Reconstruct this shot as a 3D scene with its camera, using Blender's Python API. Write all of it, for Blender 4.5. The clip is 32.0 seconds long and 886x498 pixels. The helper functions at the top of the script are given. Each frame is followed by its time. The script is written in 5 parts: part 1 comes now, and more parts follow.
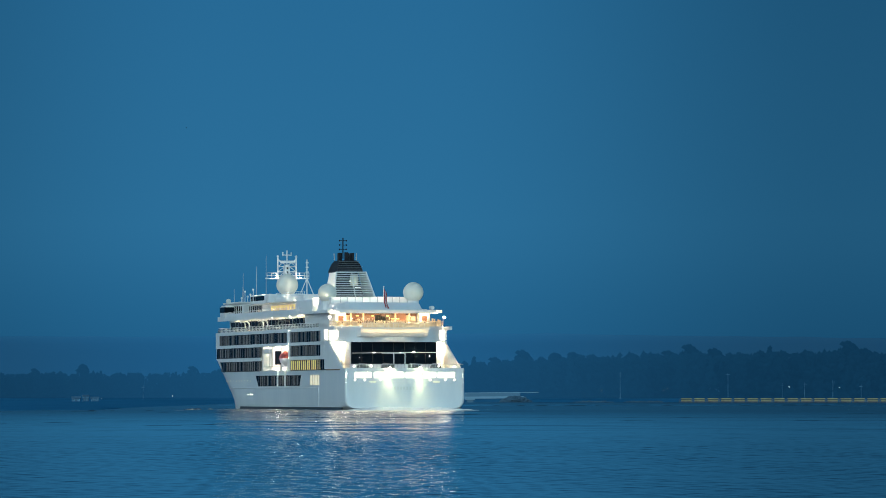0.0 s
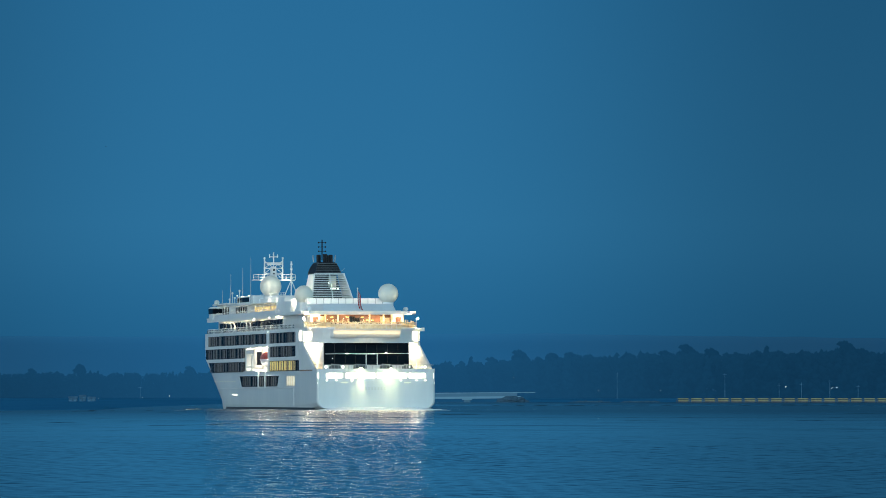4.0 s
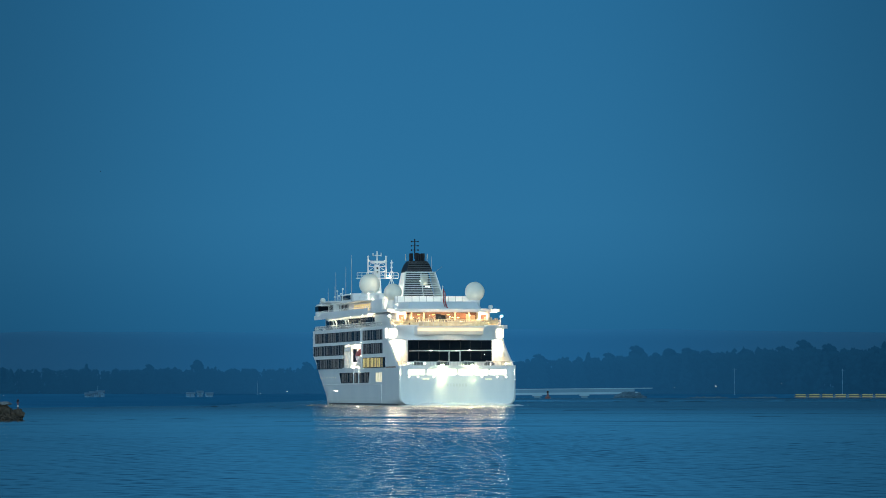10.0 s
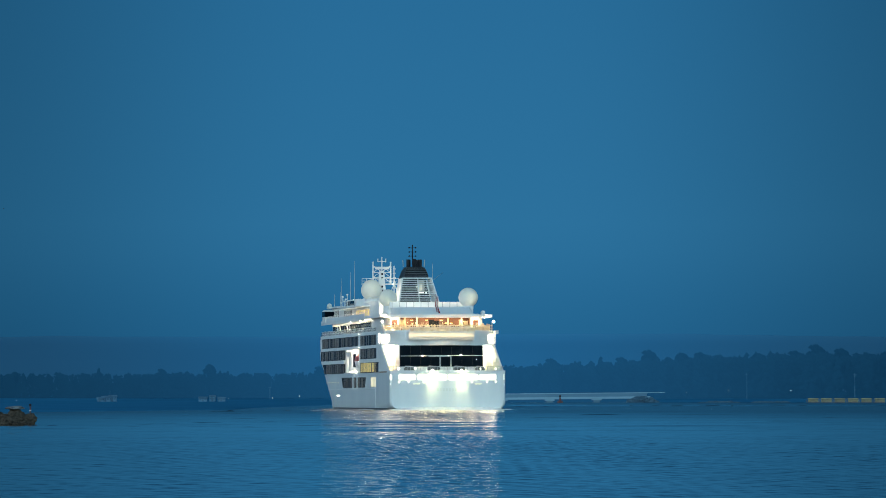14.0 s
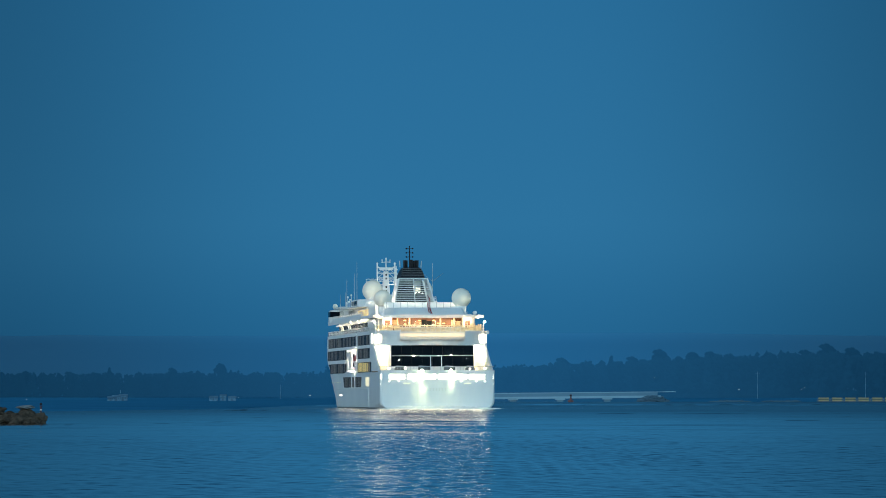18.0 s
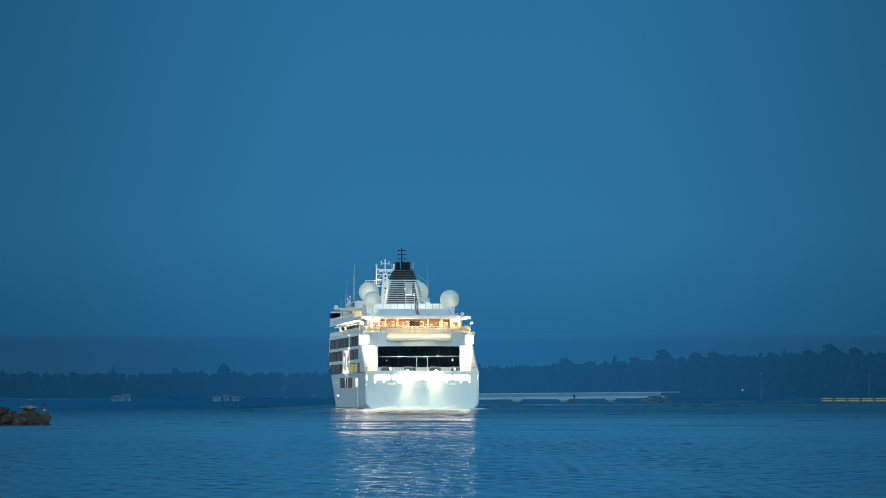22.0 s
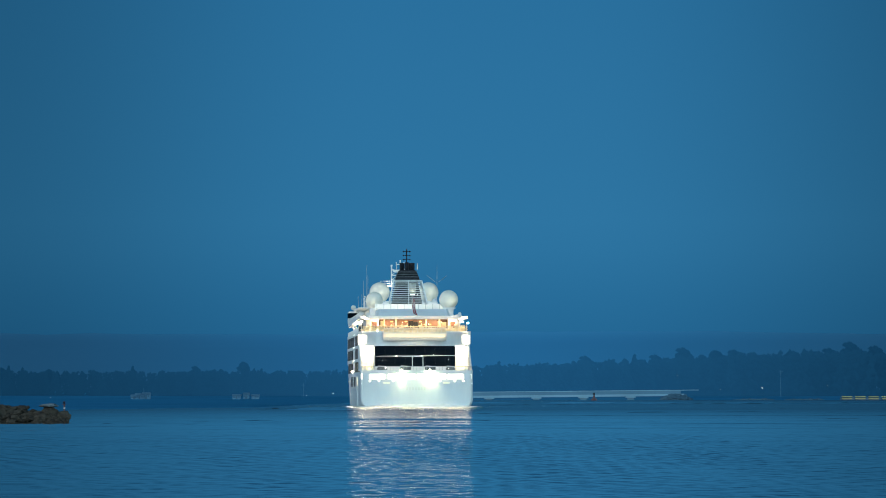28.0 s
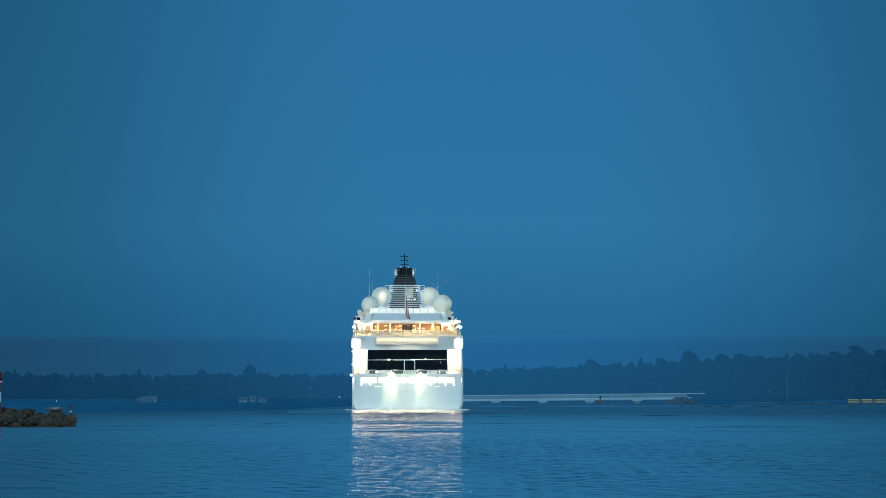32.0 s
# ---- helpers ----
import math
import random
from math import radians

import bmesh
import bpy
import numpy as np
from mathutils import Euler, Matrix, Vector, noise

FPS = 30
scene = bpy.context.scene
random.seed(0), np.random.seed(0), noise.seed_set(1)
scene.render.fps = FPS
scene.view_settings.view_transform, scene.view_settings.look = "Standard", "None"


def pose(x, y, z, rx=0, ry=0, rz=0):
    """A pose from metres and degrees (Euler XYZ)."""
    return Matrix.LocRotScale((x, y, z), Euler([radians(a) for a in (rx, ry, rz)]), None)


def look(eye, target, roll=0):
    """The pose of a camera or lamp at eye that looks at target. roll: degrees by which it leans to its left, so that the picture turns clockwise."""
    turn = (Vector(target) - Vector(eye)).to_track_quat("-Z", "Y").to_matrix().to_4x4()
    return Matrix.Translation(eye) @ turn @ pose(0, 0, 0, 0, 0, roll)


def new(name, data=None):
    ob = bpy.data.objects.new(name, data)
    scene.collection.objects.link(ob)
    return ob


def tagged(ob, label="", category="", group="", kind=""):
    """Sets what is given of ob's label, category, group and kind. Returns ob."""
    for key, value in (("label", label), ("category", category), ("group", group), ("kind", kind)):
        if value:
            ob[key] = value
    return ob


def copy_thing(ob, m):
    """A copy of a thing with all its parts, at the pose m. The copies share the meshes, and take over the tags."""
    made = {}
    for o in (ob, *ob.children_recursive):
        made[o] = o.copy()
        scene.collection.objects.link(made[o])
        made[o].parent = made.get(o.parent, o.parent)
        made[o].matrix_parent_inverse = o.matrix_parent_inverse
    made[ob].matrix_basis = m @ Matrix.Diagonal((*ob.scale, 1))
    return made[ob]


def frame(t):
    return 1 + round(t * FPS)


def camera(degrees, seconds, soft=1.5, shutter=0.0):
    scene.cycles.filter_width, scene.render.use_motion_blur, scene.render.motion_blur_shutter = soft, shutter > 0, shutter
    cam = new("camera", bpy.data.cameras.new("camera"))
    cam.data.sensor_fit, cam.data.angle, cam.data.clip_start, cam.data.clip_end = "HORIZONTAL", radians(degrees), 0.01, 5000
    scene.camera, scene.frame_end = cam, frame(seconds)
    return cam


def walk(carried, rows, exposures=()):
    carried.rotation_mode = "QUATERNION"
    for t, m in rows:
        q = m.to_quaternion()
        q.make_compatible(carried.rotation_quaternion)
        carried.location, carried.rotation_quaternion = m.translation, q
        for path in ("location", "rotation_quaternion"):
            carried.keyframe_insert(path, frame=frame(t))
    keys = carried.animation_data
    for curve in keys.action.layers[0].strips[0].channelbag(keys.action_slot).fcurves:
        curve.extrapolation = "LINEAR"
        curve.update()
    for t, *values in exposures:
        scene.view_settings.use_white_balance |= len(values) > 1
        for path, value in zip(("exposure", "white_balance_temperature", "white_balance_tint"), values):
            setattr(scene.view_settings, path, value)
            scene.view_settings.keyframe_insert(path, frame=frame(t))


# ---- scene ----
from itertools import product

# ---------------------------------------------------------------- camera
cam = camera(6.9024, 32.0, soft=0.9)
walk(cam, [
    (0, pose(0, 0, 2.8, 91.1461, 0, -0.9486)),
    (0.5, pose(0, 0, 2.8, 91.1461, 0, -0.9486)),
    (1, pose(0, 0, 2.8, 91.1461, 0, -0.9583)),
    (1.5, pose(0, 0, 2.8, 91.1472, 0, -0.9634)),
    (2, pose(0, 0, 2.8, 91.1471, 0, -0.9622)),
    (2.5, pose(0, 0, 2.8, 91.1461, 0, -0.9698)),
    (3, pose(0, 0, 2.8, 91.1461, 0, -0.9717)),
    (3.5, pose(0, 0, 2.8, 91.1469, 0, -0.9706)),
    (5.5, pose(0, 0, 2.8, 91.1414, 0, -0.9834)),
    (6, pose(0, 0, 2.8, 91.1470, 0, -0.9786)),
    (6.5, pose(0, 0, 2.8, 91.1674, 0, -0.8725)),
    (7, pose(0, 0, 2.8, 91.1703, 0, -0.7160)),
    (7.5, pose(0, 0, 2.8, 91.1596, 0, -0.5731)),
    (8, pose(0, 0, 2.8, 91.1427, 0, -0.4218)),
    (8.5, pose(0, 0, 2.8, 91.1231, 0, -0.2275)),
    (9, pose(0, 0, 2.8, 91.1199, 0, -0.1440)),
    (9.5, pose(0, 0, 2.8, 91.1081, 0, -0.0596)),
    (10, pose(0, 0, 2.8, 91.1131, 0, -0.0574)),
    (10.5, pose(0, 0, 2.8, 91.1148, 0, -0.0445)),
    (11, pose(0, 0, 2.8, 91.1238, 0, -0.0293)),
    (11.5, pose(0, 0, 2.8, 91.1272, 0, -0.0197)),
    (12, pose(0, 0, 2.8, 91.1350, 0, -0.0405)),
    (12.5, pose(0, 0, 2.8, 91.1345, 0, -0.0197)),
    (13, pose(0, 0, 2.8, 91.1414, 0, 0.0000)),
    (13.5, pose(0, 0, 2.8, 91.1441, 0, 0.0174)),
    (14, pose(0, 0, 2.8, 91.1475, 0, 0.0387)),
    (14.5, pose(0, 0, 2.8, 91.1492, 0, 0.0281)),
    (16.5, pose(0, 0, 2.8, 91.1469, 0, 0.0871)),
    (17, pose(0, 0, 2.8, 91.1425, 0, 0.0978)),
    (17.5, pose(0, 0, 2.8, 91.1475, 0, 0.1097)),
    (18, pose(0, 0, 2.8, 91.1414, 0, 0.1214)),
    (18.5, pose(0, 0, 2.8, 91.1419, 0, 0.1232)),
    (19, pose(0, 0, 2.8, 91.1475, 0, 0.1209)),
    (19.5, pose(0, 0, 2.8, 91.1436, 0, 0.1209)),
    (20, pose(0, 0, 2.8, 91.1403, 0, 0.1339)),
    (20.5, pose(0, 0, 2.8, 91.1408, 0, 0.1400)),
    (21, pose(0, 0, 2.8, 91.1379, 0, 0.1411)),
    (21.5, pose(0, 0, 2.8, 91.1356, 0, 0.1440)),
    (22, pose(0, 0, 2.8, 91.1436, 0, 0.1485)),
    (22.5, pose(0, 0, 2.8, 91.1565, 0, 0.1580)),
    (23, pose(0, 0, 2.8, 91.1436, 0, 0.1946)),
    (23.5, pose(0, 0, 2.8, 91.1475, 0, 0.1957)),
    (24, pose(0, 0, 2.8, 91.1508, 0, 0.2120)),
    (24.5, pose(0, 0, 2.8, 91.1486, 0, 0.2221)),
    (25, pose(0, 0, 2.8, 91.1553, 0, 0.2283)),
    (25.5, pose(0, 0, 2.8, 91.1502, 0, 0.2435)),
    (27.5, pose(0, 0, 2.8, 91.1339, 0, 0.2895)),
    (28, pose(0, 0, 2.8, 91.1283, 0, 0.3025)),
    (28.5, pose(0, 0, 2.8, 91.1362, 0, 0.3048)),
    (29, pose(0, 0, 2.8, 91.1351, 0, 0.3234)),
    (29.5, pose(0, 0, 2.8, 91.1368, 0, 0.3245)),
    (30, pose(0, 0, 2.8, 91.1356, 0, 0.3340)),
    (30.5, pose(0, 0, 2.8, 91.1351, 0, 0.3503)),
    (31, pose(0, 0, 2.8, 91.1385, 0, 0.3628)),
    (31.5, pose(0, 0, 2.8, 91.1396, 0, 0.3779)),
    (32, pose(0, 0, 2.8, 91.1542, 0, 0.3520)),
], exposures=[(0, -0.14), (6, -0.07), (13, -0.08), (19, -0.04), (25, 0.01), (32, 0.03)])

# ---------------------------------------------------------------- dusk sky and the afterglow behind the viewer
world = bpy.data.worlds.new("dusk")
scene.world = world
world.use_nodes = True
wn, wl = world.node_tree.nodes, world.node_tree.links
wn.clear()
w_out, w_bg = wn.new("ShaderNodeOutputWorld"), wn.new("ShaderNodeBackground")
w_tc, w_sep = wn.new("ShaderNodeTexCoord"), wn.new("ShaderNodeSeparateXYZ")
w_el = wn.new("ShaderNodeValToRGB")      # colour by elevation
w_az = wn.new("ShaderNodeMapRange")      # from the dark east to the western glow
w_mix = wn.new("ShaderNodeMix")
w_mix.data_type = "RGBA"
w_glow = wn.new("ShaderNodeValToRGB")
wl.new(w_tc.outputs["Generated"], w_sep.inputs[0])
wl.new(w_sep.outputs["Z"], w_el.inputs[0])
wl.new(w_sep.outputs["Z"], w_glow.inputs[0])
wl.new(w_sep.outputs["Y"], w_az.inputs["Value"])
w_az.inputs["From Min"].default_value, w_az.inputs["From Max"].default_value = 0.90, -0.55


def ramp(node, stops):
    els = node.color_ramp.elements
    while len(els) < len(stops):
        els.new(0.5)
    for el, (pos, col) in zip(els, stops):
        el.position, el.color = pos, (*col, 1)


ramp(w_el, [(0.0, (0.0130, 0.108, 0.244)), (0.010, (0.0175, 0.132, 0.284)), (0.022, (0.0255, 0.165, 0.335)),
            (0.055, (0.0215, 0.148, 0.312)), (0.12, (0.0155, 0.104, 0.232)), (0.4, (0.0150, 0.098, 0.225)), (1.0, (0.018, 0.10, 0.24))])
ramp(w_glow, [(0.0, (1.18, 1.72, 1.90)), (0.15, (1.04, 1.63, 1.86)), (0.5, (0.31, 0.60, 0.85)), (1.0, (0.03, 0.12, 0.26))])
wl.new(w_az.outputs[0], w_mix.inputs["Factor"])
wl.new(w_glow.outputs[0], w_mix.inputs["B"])
# the eastern sky dims to both sides, standing in for the lens's dark edges
w_abs, w_side = wn.new("ShaderNodeMath"), wn.new("ShaderNodeMapRange")
w_abs.operation = "ABSOLUTE"
w_side.interpolation_type = "SMOOTHSTEP"
w_side.inputs["From Min"].default_value, w_side.inputs["From Max"].default_value = 0.012, 0.072
w_side.inputs["To Min"].default_value, w_side.inputs["To Max"].default_value = 1.06, 0.66
w_dim = wn.new("ShaderNodeMix")
w_dim.data_type, w_dim.blend_type = "RGBA", "MULTIPLY"
w_dim.inputs["Factor"].default_value = 1.0
wl.new(w_sep.outputs["X"], w_abs.inputs[0])
wl.new(w_abs.outputs[0], w_side.inputs["Value"])
wl.new(w_el.outputs[0], w_dim.inputs["A"])
wl.new(w_side.outputs[0], w_dim.inputs["B"])
wl.new(w_dim.outputs["Result"], w_mix.inputs["A"])
wl.new(w_mix.outputs["Result"], w_bg.inputs["Color"])
w_bg.inputs["Strength"].default_value = 1.0
wl.new(w_bg.outputs[0], w_out.inputs[0])

# the last light of the western sky, very soft
sun = new("evening_sun", bpy.data.lights.new("evening_sun", "SUN"))
sun.data.energy, sun.data.angle, sun.data.color = 0.55, radians(40), (0.90, 0.95, 0.98)
sun.matrix_world = look((0, 0, 100), (1.3, 0.8, 99.65))


# ---------------------------------------------------------------- materials
def principled(name):
    m = bpy.data.materials.new(name)
    m.use_nodes = True
    n, l = m.node_tree.nodes, m.node_tree.links
    return m, n, l, n["Principled BSDF"]


def noise_tex(n, l, scale, detail=4, stretch=(1, 1, 1)):
    tc, mp, nz = n.new("ShaderNodeTexCoord"), n.new("ShaderNodeMapping"), n.new("ShaderNodeTexNoise")
    mp.inputs["Scale"].default_value = stretch
    nz.inputs["Scale"].default_value, nz.inputs["Detail"].default_value = scale, detail
    l.new(tc.outputs["Object"], mp.inputs[0])
    l.new(mp.outputs[0], nz.inputs["Vector"])
    return nz.outputs["Fac"]


def surface(name, dark, light, rough=0.5, metal=0.0, scale=0.3, fine=4.0, bump=0.0, stretch=(1, 1, 1), vary=0.0):
    """A surface whose colour wanders between two tones at two scales, with fine relief."""
    m, n, l, p = principled(name)
    a, b = noise_tex(n, l, scale, 3, stretch), noise_tex(n, l, fine, 5, stretch)
    add = n.new("ShaderNodeMath")
    add.operation = "MULTIPLY_ADD"
    l.new(b, add.inputs[0])
    add.inputs[1].default_value = 0.35
    l.new(a, add.inputs[2])
    fac = add.outputs[0]
    if vary:
        oi, va = n.new("ShaderNodeObjectInfo"), n.new("ShaderNodeMath")
        va.operation = "MULTIPLY_ADD"
        l.new(oi.outputs["Random"], va.inputs[0])
        va.inputs[1].default_value = vary
        l.new(fac, va.inputs[2])
        fac = va.outputs[0]
    cr = n.new("ShaderNodeValToRGB")
    ramp(cr, [(0.45, dark), (0.95, light)])
    l.new(fac, cr.inputs[0])
    l.new(cr.outputs[0], p.inputs["Base Color"])
    p.inputs["Roughness"].default_value, p.inputs["Metallic"].default_value = rough, metal
    if bump:
        bp = n.new("ShaderNodeBump")
        bp.inputs["Strength"].default_value, bp.inputs["Distance"].default_value = bump, 0.1
        l.new(b, bp.inputs["Height"])
        l.new(bp.outputs[0], p.inputs["Normal"])
    return m


def glowing(name, col, power):
    m, n, l, p = principled(name)
    p.inputs["Base Color"].default_value = (*[min(1, c) * 0.8 for c in col], 1)
    p.inputs["Emission Color"].default_value = (*col, 1)
    p.inputs["Emission Strength"].default_value = power
    return m


HULL = surface("hull_paint", (0.65, 0.68, 0.68), (0.79, 0.80, 0.775), 0.28, 0, 0.05, 0.8, 0.02, (1, 1, 0.25))
WHITE = surface("white_paint", (0.74, 0.74, 0.72), (0.84, 0.83, 0.80), 0.4, 0, 0.15, 1.5, 0.02)
RADOME = surface("radome_shell", (0.76, 0.71, 0.60), (0.84, 0.79, 0.68), 0.5, 0, 0.3, 2.0)
BLACK = surface("funnel_black", (0.006, 0.007, 0.010), (0.014, 0.016, 0.022), 0.5, 0, 0.4, 3)
BLACK.node_tree.nodes["Principled BSDF"].inputs["Specular IOR Level"].default_value = 0.2
STEEL = surface("galvanised_steel", (0.35, 0.37, 0.38), (0.5, 0.52, 0.52), 0.4, 0.6, 1.0, 6)
TEAK = surface("teak", (0.20, 0.11, 0.055), (0.36, 0.21, 0.11), 0.6, 0, 0.4, 5, 0.1, (6, 1, 1))
WOODWALL = surface("warm_wood_wall", (0.055, 0.016, 0.006), (0.15, 0.050, 0.018), 0.5, 0, 0.6, 4, 0.05, (1, 1, 0.2))
WOODDARK = surface("dark_wood", (0.05, 0.020, 0.010), (0.13, 0.05, 0.022), 0.5, 0, 0.6, 4, 0.05, (1, 1, 0.2))
GLASS = surface("dark_glass", (0.002, 0.005, 0.009), (0.006, 0.011, 0.017), 0.06, 0, 0.1, 0.5, 0, (1, 1, 1), 0.1)
GLASS.node_tree.nodes["Principled BSDF"].inputs["Specular IOR Level"].default_value = 0.2
GLASS.node_tree.nodes["Principled BSDF"].inputs["IOR"].default_value = 1.08
CURTAIN = surface("drawn_curtain", (0.055, 0.045, 0.045), (0.30, 0.235, 0.20), 0.7, 0, 0.5, 2, 0, (4, 4, 0.2), 0.5)
FRAME = surface("grey_frame", (0.07, 0.075, 0.08), (0.15, 0.155, 0.16), 0.45, 0.2, 0.5, 4)
WATERLINE_SHADE = surface("waterline_shade", (0.012, 0.02, 0.03), (0.03, 0.045, 0.06), 0.5, 0, 0.2, 2)
FLAGRED = surface("red_cloth", (0.22, 0.012, 0.016), (0.36, 0.02, 0.025), 0.8, 0, 0.5, 6)
FLAGBLUE = surface("navy_cloth", (0.012, 0.016, 0.06), (0.02, 0.03, 0.10), 0.8, 0, 0.5, 6)
BOATRED = surface("orange_red_gelcoat", (0.42, 0.045, 0.02), (0.55, 0.07, 0.03), 0.3, 0, 0.3, 2)
FLOOD = glowing("flood_lens", (1.0, 0.98, 0.46), 1300)
FLOODBULB = glowing("flood_bulb", (1.0, 0.95, 0.60), 420)
SPOT = glowing("deck_lamp_lens", (1.0, 0.90, 0.64), 130)
UPLIGHT = glowing("added_uplight", (1.0, 0.86, 0.58), 62)
WALLLAMP = glowing("wall_soffit_lamp", (1.0, 0.88, 0.62), 95)
PANEL = glowing("white_light_panel", (1.0, 0.90, 0.68), 6.0)
PANELHI = glowing("bright_light_panel", (1.0, 0.90, 0.66), 26.0)
PROMLAMP = glowing("promenade_lamp_lens", (1.0, 0.90, 0.66), 11.0)
WARM = glowing("warm_light_panel", (1.0, 0.80, 0.48), 19.0)
DOMELAMP = glowing("added_dome_uplight", (1.0, 0.86, 0.60), 85.0)
BAYLAMP = glowing("boat_bay_lamp", (1.0, 0.90, 0.66), 36.0)
WARMLINE = glowing("warm_strip_lamp", (1.0, 0.73, 0.40), 10.0)
RAILLIGHT = glowing("added_rail_glow", (1.0, 0.82, 0.55), 66.0)
EDGE = glowing("warm_edge_lamp", (1.0, 0.82, 0.52), 230.0)
WARMWIN = glowing("lit_warm_window", (1.0, 0.70, 0.28), 0.5)
LITPANE = glowing("lit_cabin_pane", (1.0, 0.74, 0.26), 0.38)
PORT = glowing("lit_port", (1.0, 0.92, 0.70), 7.5)
# glow in place of the light falling on the side bay walls
BAYGLOW = glowing("bay_wall_glow", (1.0, 0.92, 0.74), 2.4)
SLOT = glowing("lit_slot", (1.0, 0.86, 0.55), 0.75)
BEACON = glowing("red_beacon", (1.0, 0.05, 0.10), 14)
LAMPWHITE = glowing("white_lamp", (1.0, 0.98, 0.95), 4)
WORN = surface("worn_lettering", (0.60, 0.63, 0.60), (0.68, 0.69, 0.66), 0.5, 0, 0.5, 4)
ROCK = surface("breakwater_rock", (0.006, 0.008, 0.011), (0.088, 0.070, 0.054), 0.9, 0, 1.6, 9, 1.0, (1, 1, 1), 0.5)
# blue haze of the distance is put into the shore and reef colours
SHORE = surface("hazy_blue_shore", (0.020, 0.135, 0.245), (0.030, 0.180, 0.310), 0.9, 0, 0.02, 0.3, 0.3)
REEF = surface("hazy_blue_reef", (0.018, 0.075, 0.12), (0.055, 0.13, 0.19), 0.9, 0, 0.4, 3, 0.4, (1, 1, 1), 0.5)
BUOYRED = surface("faded_red_steel", (0.07, 0.025, 0.03), (0.12, 0.04, 0.045), 0.6, 0, 0.5, 3)
PALESTONE = surface("pale_stone", (0.09, 0.11, 0.12), (0.17, 0.19, 0.195), 0.85, 0, 0.6, 4, 0.5, (1, 1, 1), 0.3)
PALEPAINT = surface("weathered_white_paint", (0.5, 0.52, 0.52), (0.66, 0.67, 0.66), 0.6, 0, 0.6, 4)
# causeway colours are shifted to haze blue as well
CONCRETE = surface("hazy_blue_concrete", (0.19, 0.35, 0.46), (0.26, 0.43, 0.55), 0.8, 0, 0.05, 0.6, 0.1)
PARAPET = surface("hazy_blue_parapet", (0.085, 0.195, 0.285), (0.125, 0.25, 0.35), 0.85, 0, 0.05, 0.6, 0.1)
BOOMSCREEN = surface("boom_screen", (0.05, 0.075, 0.085), (0.09, 0.11, 0.11), 0.8, 0, 0.5, 4)
YELLOW = surface("yellow_float", (0.34, 0.30, 0.14), (0.47, 0.42, 0.20), 0.6, 0, 0.3, 2, 0, (1, 1, 1), 0.15)
# house and pole colours also carry the haze blue
WALLPALE = surface("hazy_blue_siding", (0.07, 0.20, 0.31), (0.11, 0.27, 0.40), 0.7, 0, 0.3, 3)
ROOFGREY = surface("hazy_blue_shingle", (0.045, 0.13, 0.20), (0.07, 0.18, 0.27), 0.8, 0, 0.3, 3)
for m in (SHORE, ROCK):
    m.node_tree.nodes["Principled BSDF"].inputs["Specular IOR Level"].default_value = 0.0
FEATHER = surface("dark_feather", (0.02, 0.02, 0.022), (0.05, 0.05, 0.05), 0.8, 0, 4, 20)
FOAM = surface("wake_foam", (0.80, 0.82, 0.80), (0.93, 0.93, 0.90), 0.7, 0, 0.2, 2, 0.3)


def water_material():
    m, n, l, p = principled("sea_water")
    p.inputs["Base Color"].default_value = (0.0015, 0.008, 0.014, 1)
    p.inputs["IOR"].default_value = 1.333
    ripples = noise_tex(n, l, 3.0, 4)
    slick = noise_tex(n, l, 0.035, 5, (0.14, 1, 1))
    b1 = n.new("ShaderNodeBump")
    b1.inputs["Strength"].default_value, b1.inputs["Distance"].default_value = 1.0, 0.007
    l.new(ripples, b1.inputs["Height"])
    l.new(b1.outputs[0], p.inputs["Normal"])
    mr = n.new("ShaderNodeMapRange")
    mr.inputs["From Min"].default_value, mr.inputs["From Max"].default_value = 0.40, 0.62
    mr.inputs["To Min"].default_value, mr.inputs["To Max"].default_value = 0.012, 0.03
    l.new(slick, mr.inputs["Value"])
    # ripples too small to model, further out in the bay
    tc, sep, far, both = n.new("ShaderNodeTexCoord"), n.new("ShaderNodeSeparateXYZ"), n.new("ShaderNodeMapRange"), n.new("ShaderNodeMath")
    l.new(tc.outputs["Object"], sep.inputs[0])
    l.new(sep.outputs["Y"], far.inputs["Value"])
    far.inputs["From Min"].default_value, far.inputs["From Max"].default_value = 600, 1300
    far.inputs["To Min"].default_value, far.inputs["To Max"].default_value = 0.0, 0.17
    # smooth slicks lie across the bay in long bands
    bands, cut, rough = n.new("ShaderNodeAttribute"), n.new("ShaderNodeMapRange"), n.new("ShaderNodeMath")
    bands.attribute_name = "slick"
    l.new(bands.outputs["Fac"], cut.inputs["Value"])
    cut.inputs["To Min"].default_value, cut.inputs["To Max"].default_value = 1.0, 0.05
    l.new(cut.outputs[0], b1.inputs["Strength"])
    rough.operation = "MULTIPLY"
    l.new(far.outputs[0], rough.inputs[0])
    l.new(cut.outputs[0], rough.inputs[1])
    both.operation = "ADD"
    l.new(mr.outputs[0], both.inputs[0])
    l.new(rough.outputs[0], both.inputs[1])
    l.new(both.outputs[0], p.inputs["Roughness"])
    return m


WATER = water_material()
WAKEWATER = surface("wake_water", (0.004, 0.014, 0.022), (0.06, 0.09, 0.10), 0.13, 0, 0.12, 1.2, 0.03, (1, 0.25, 1))


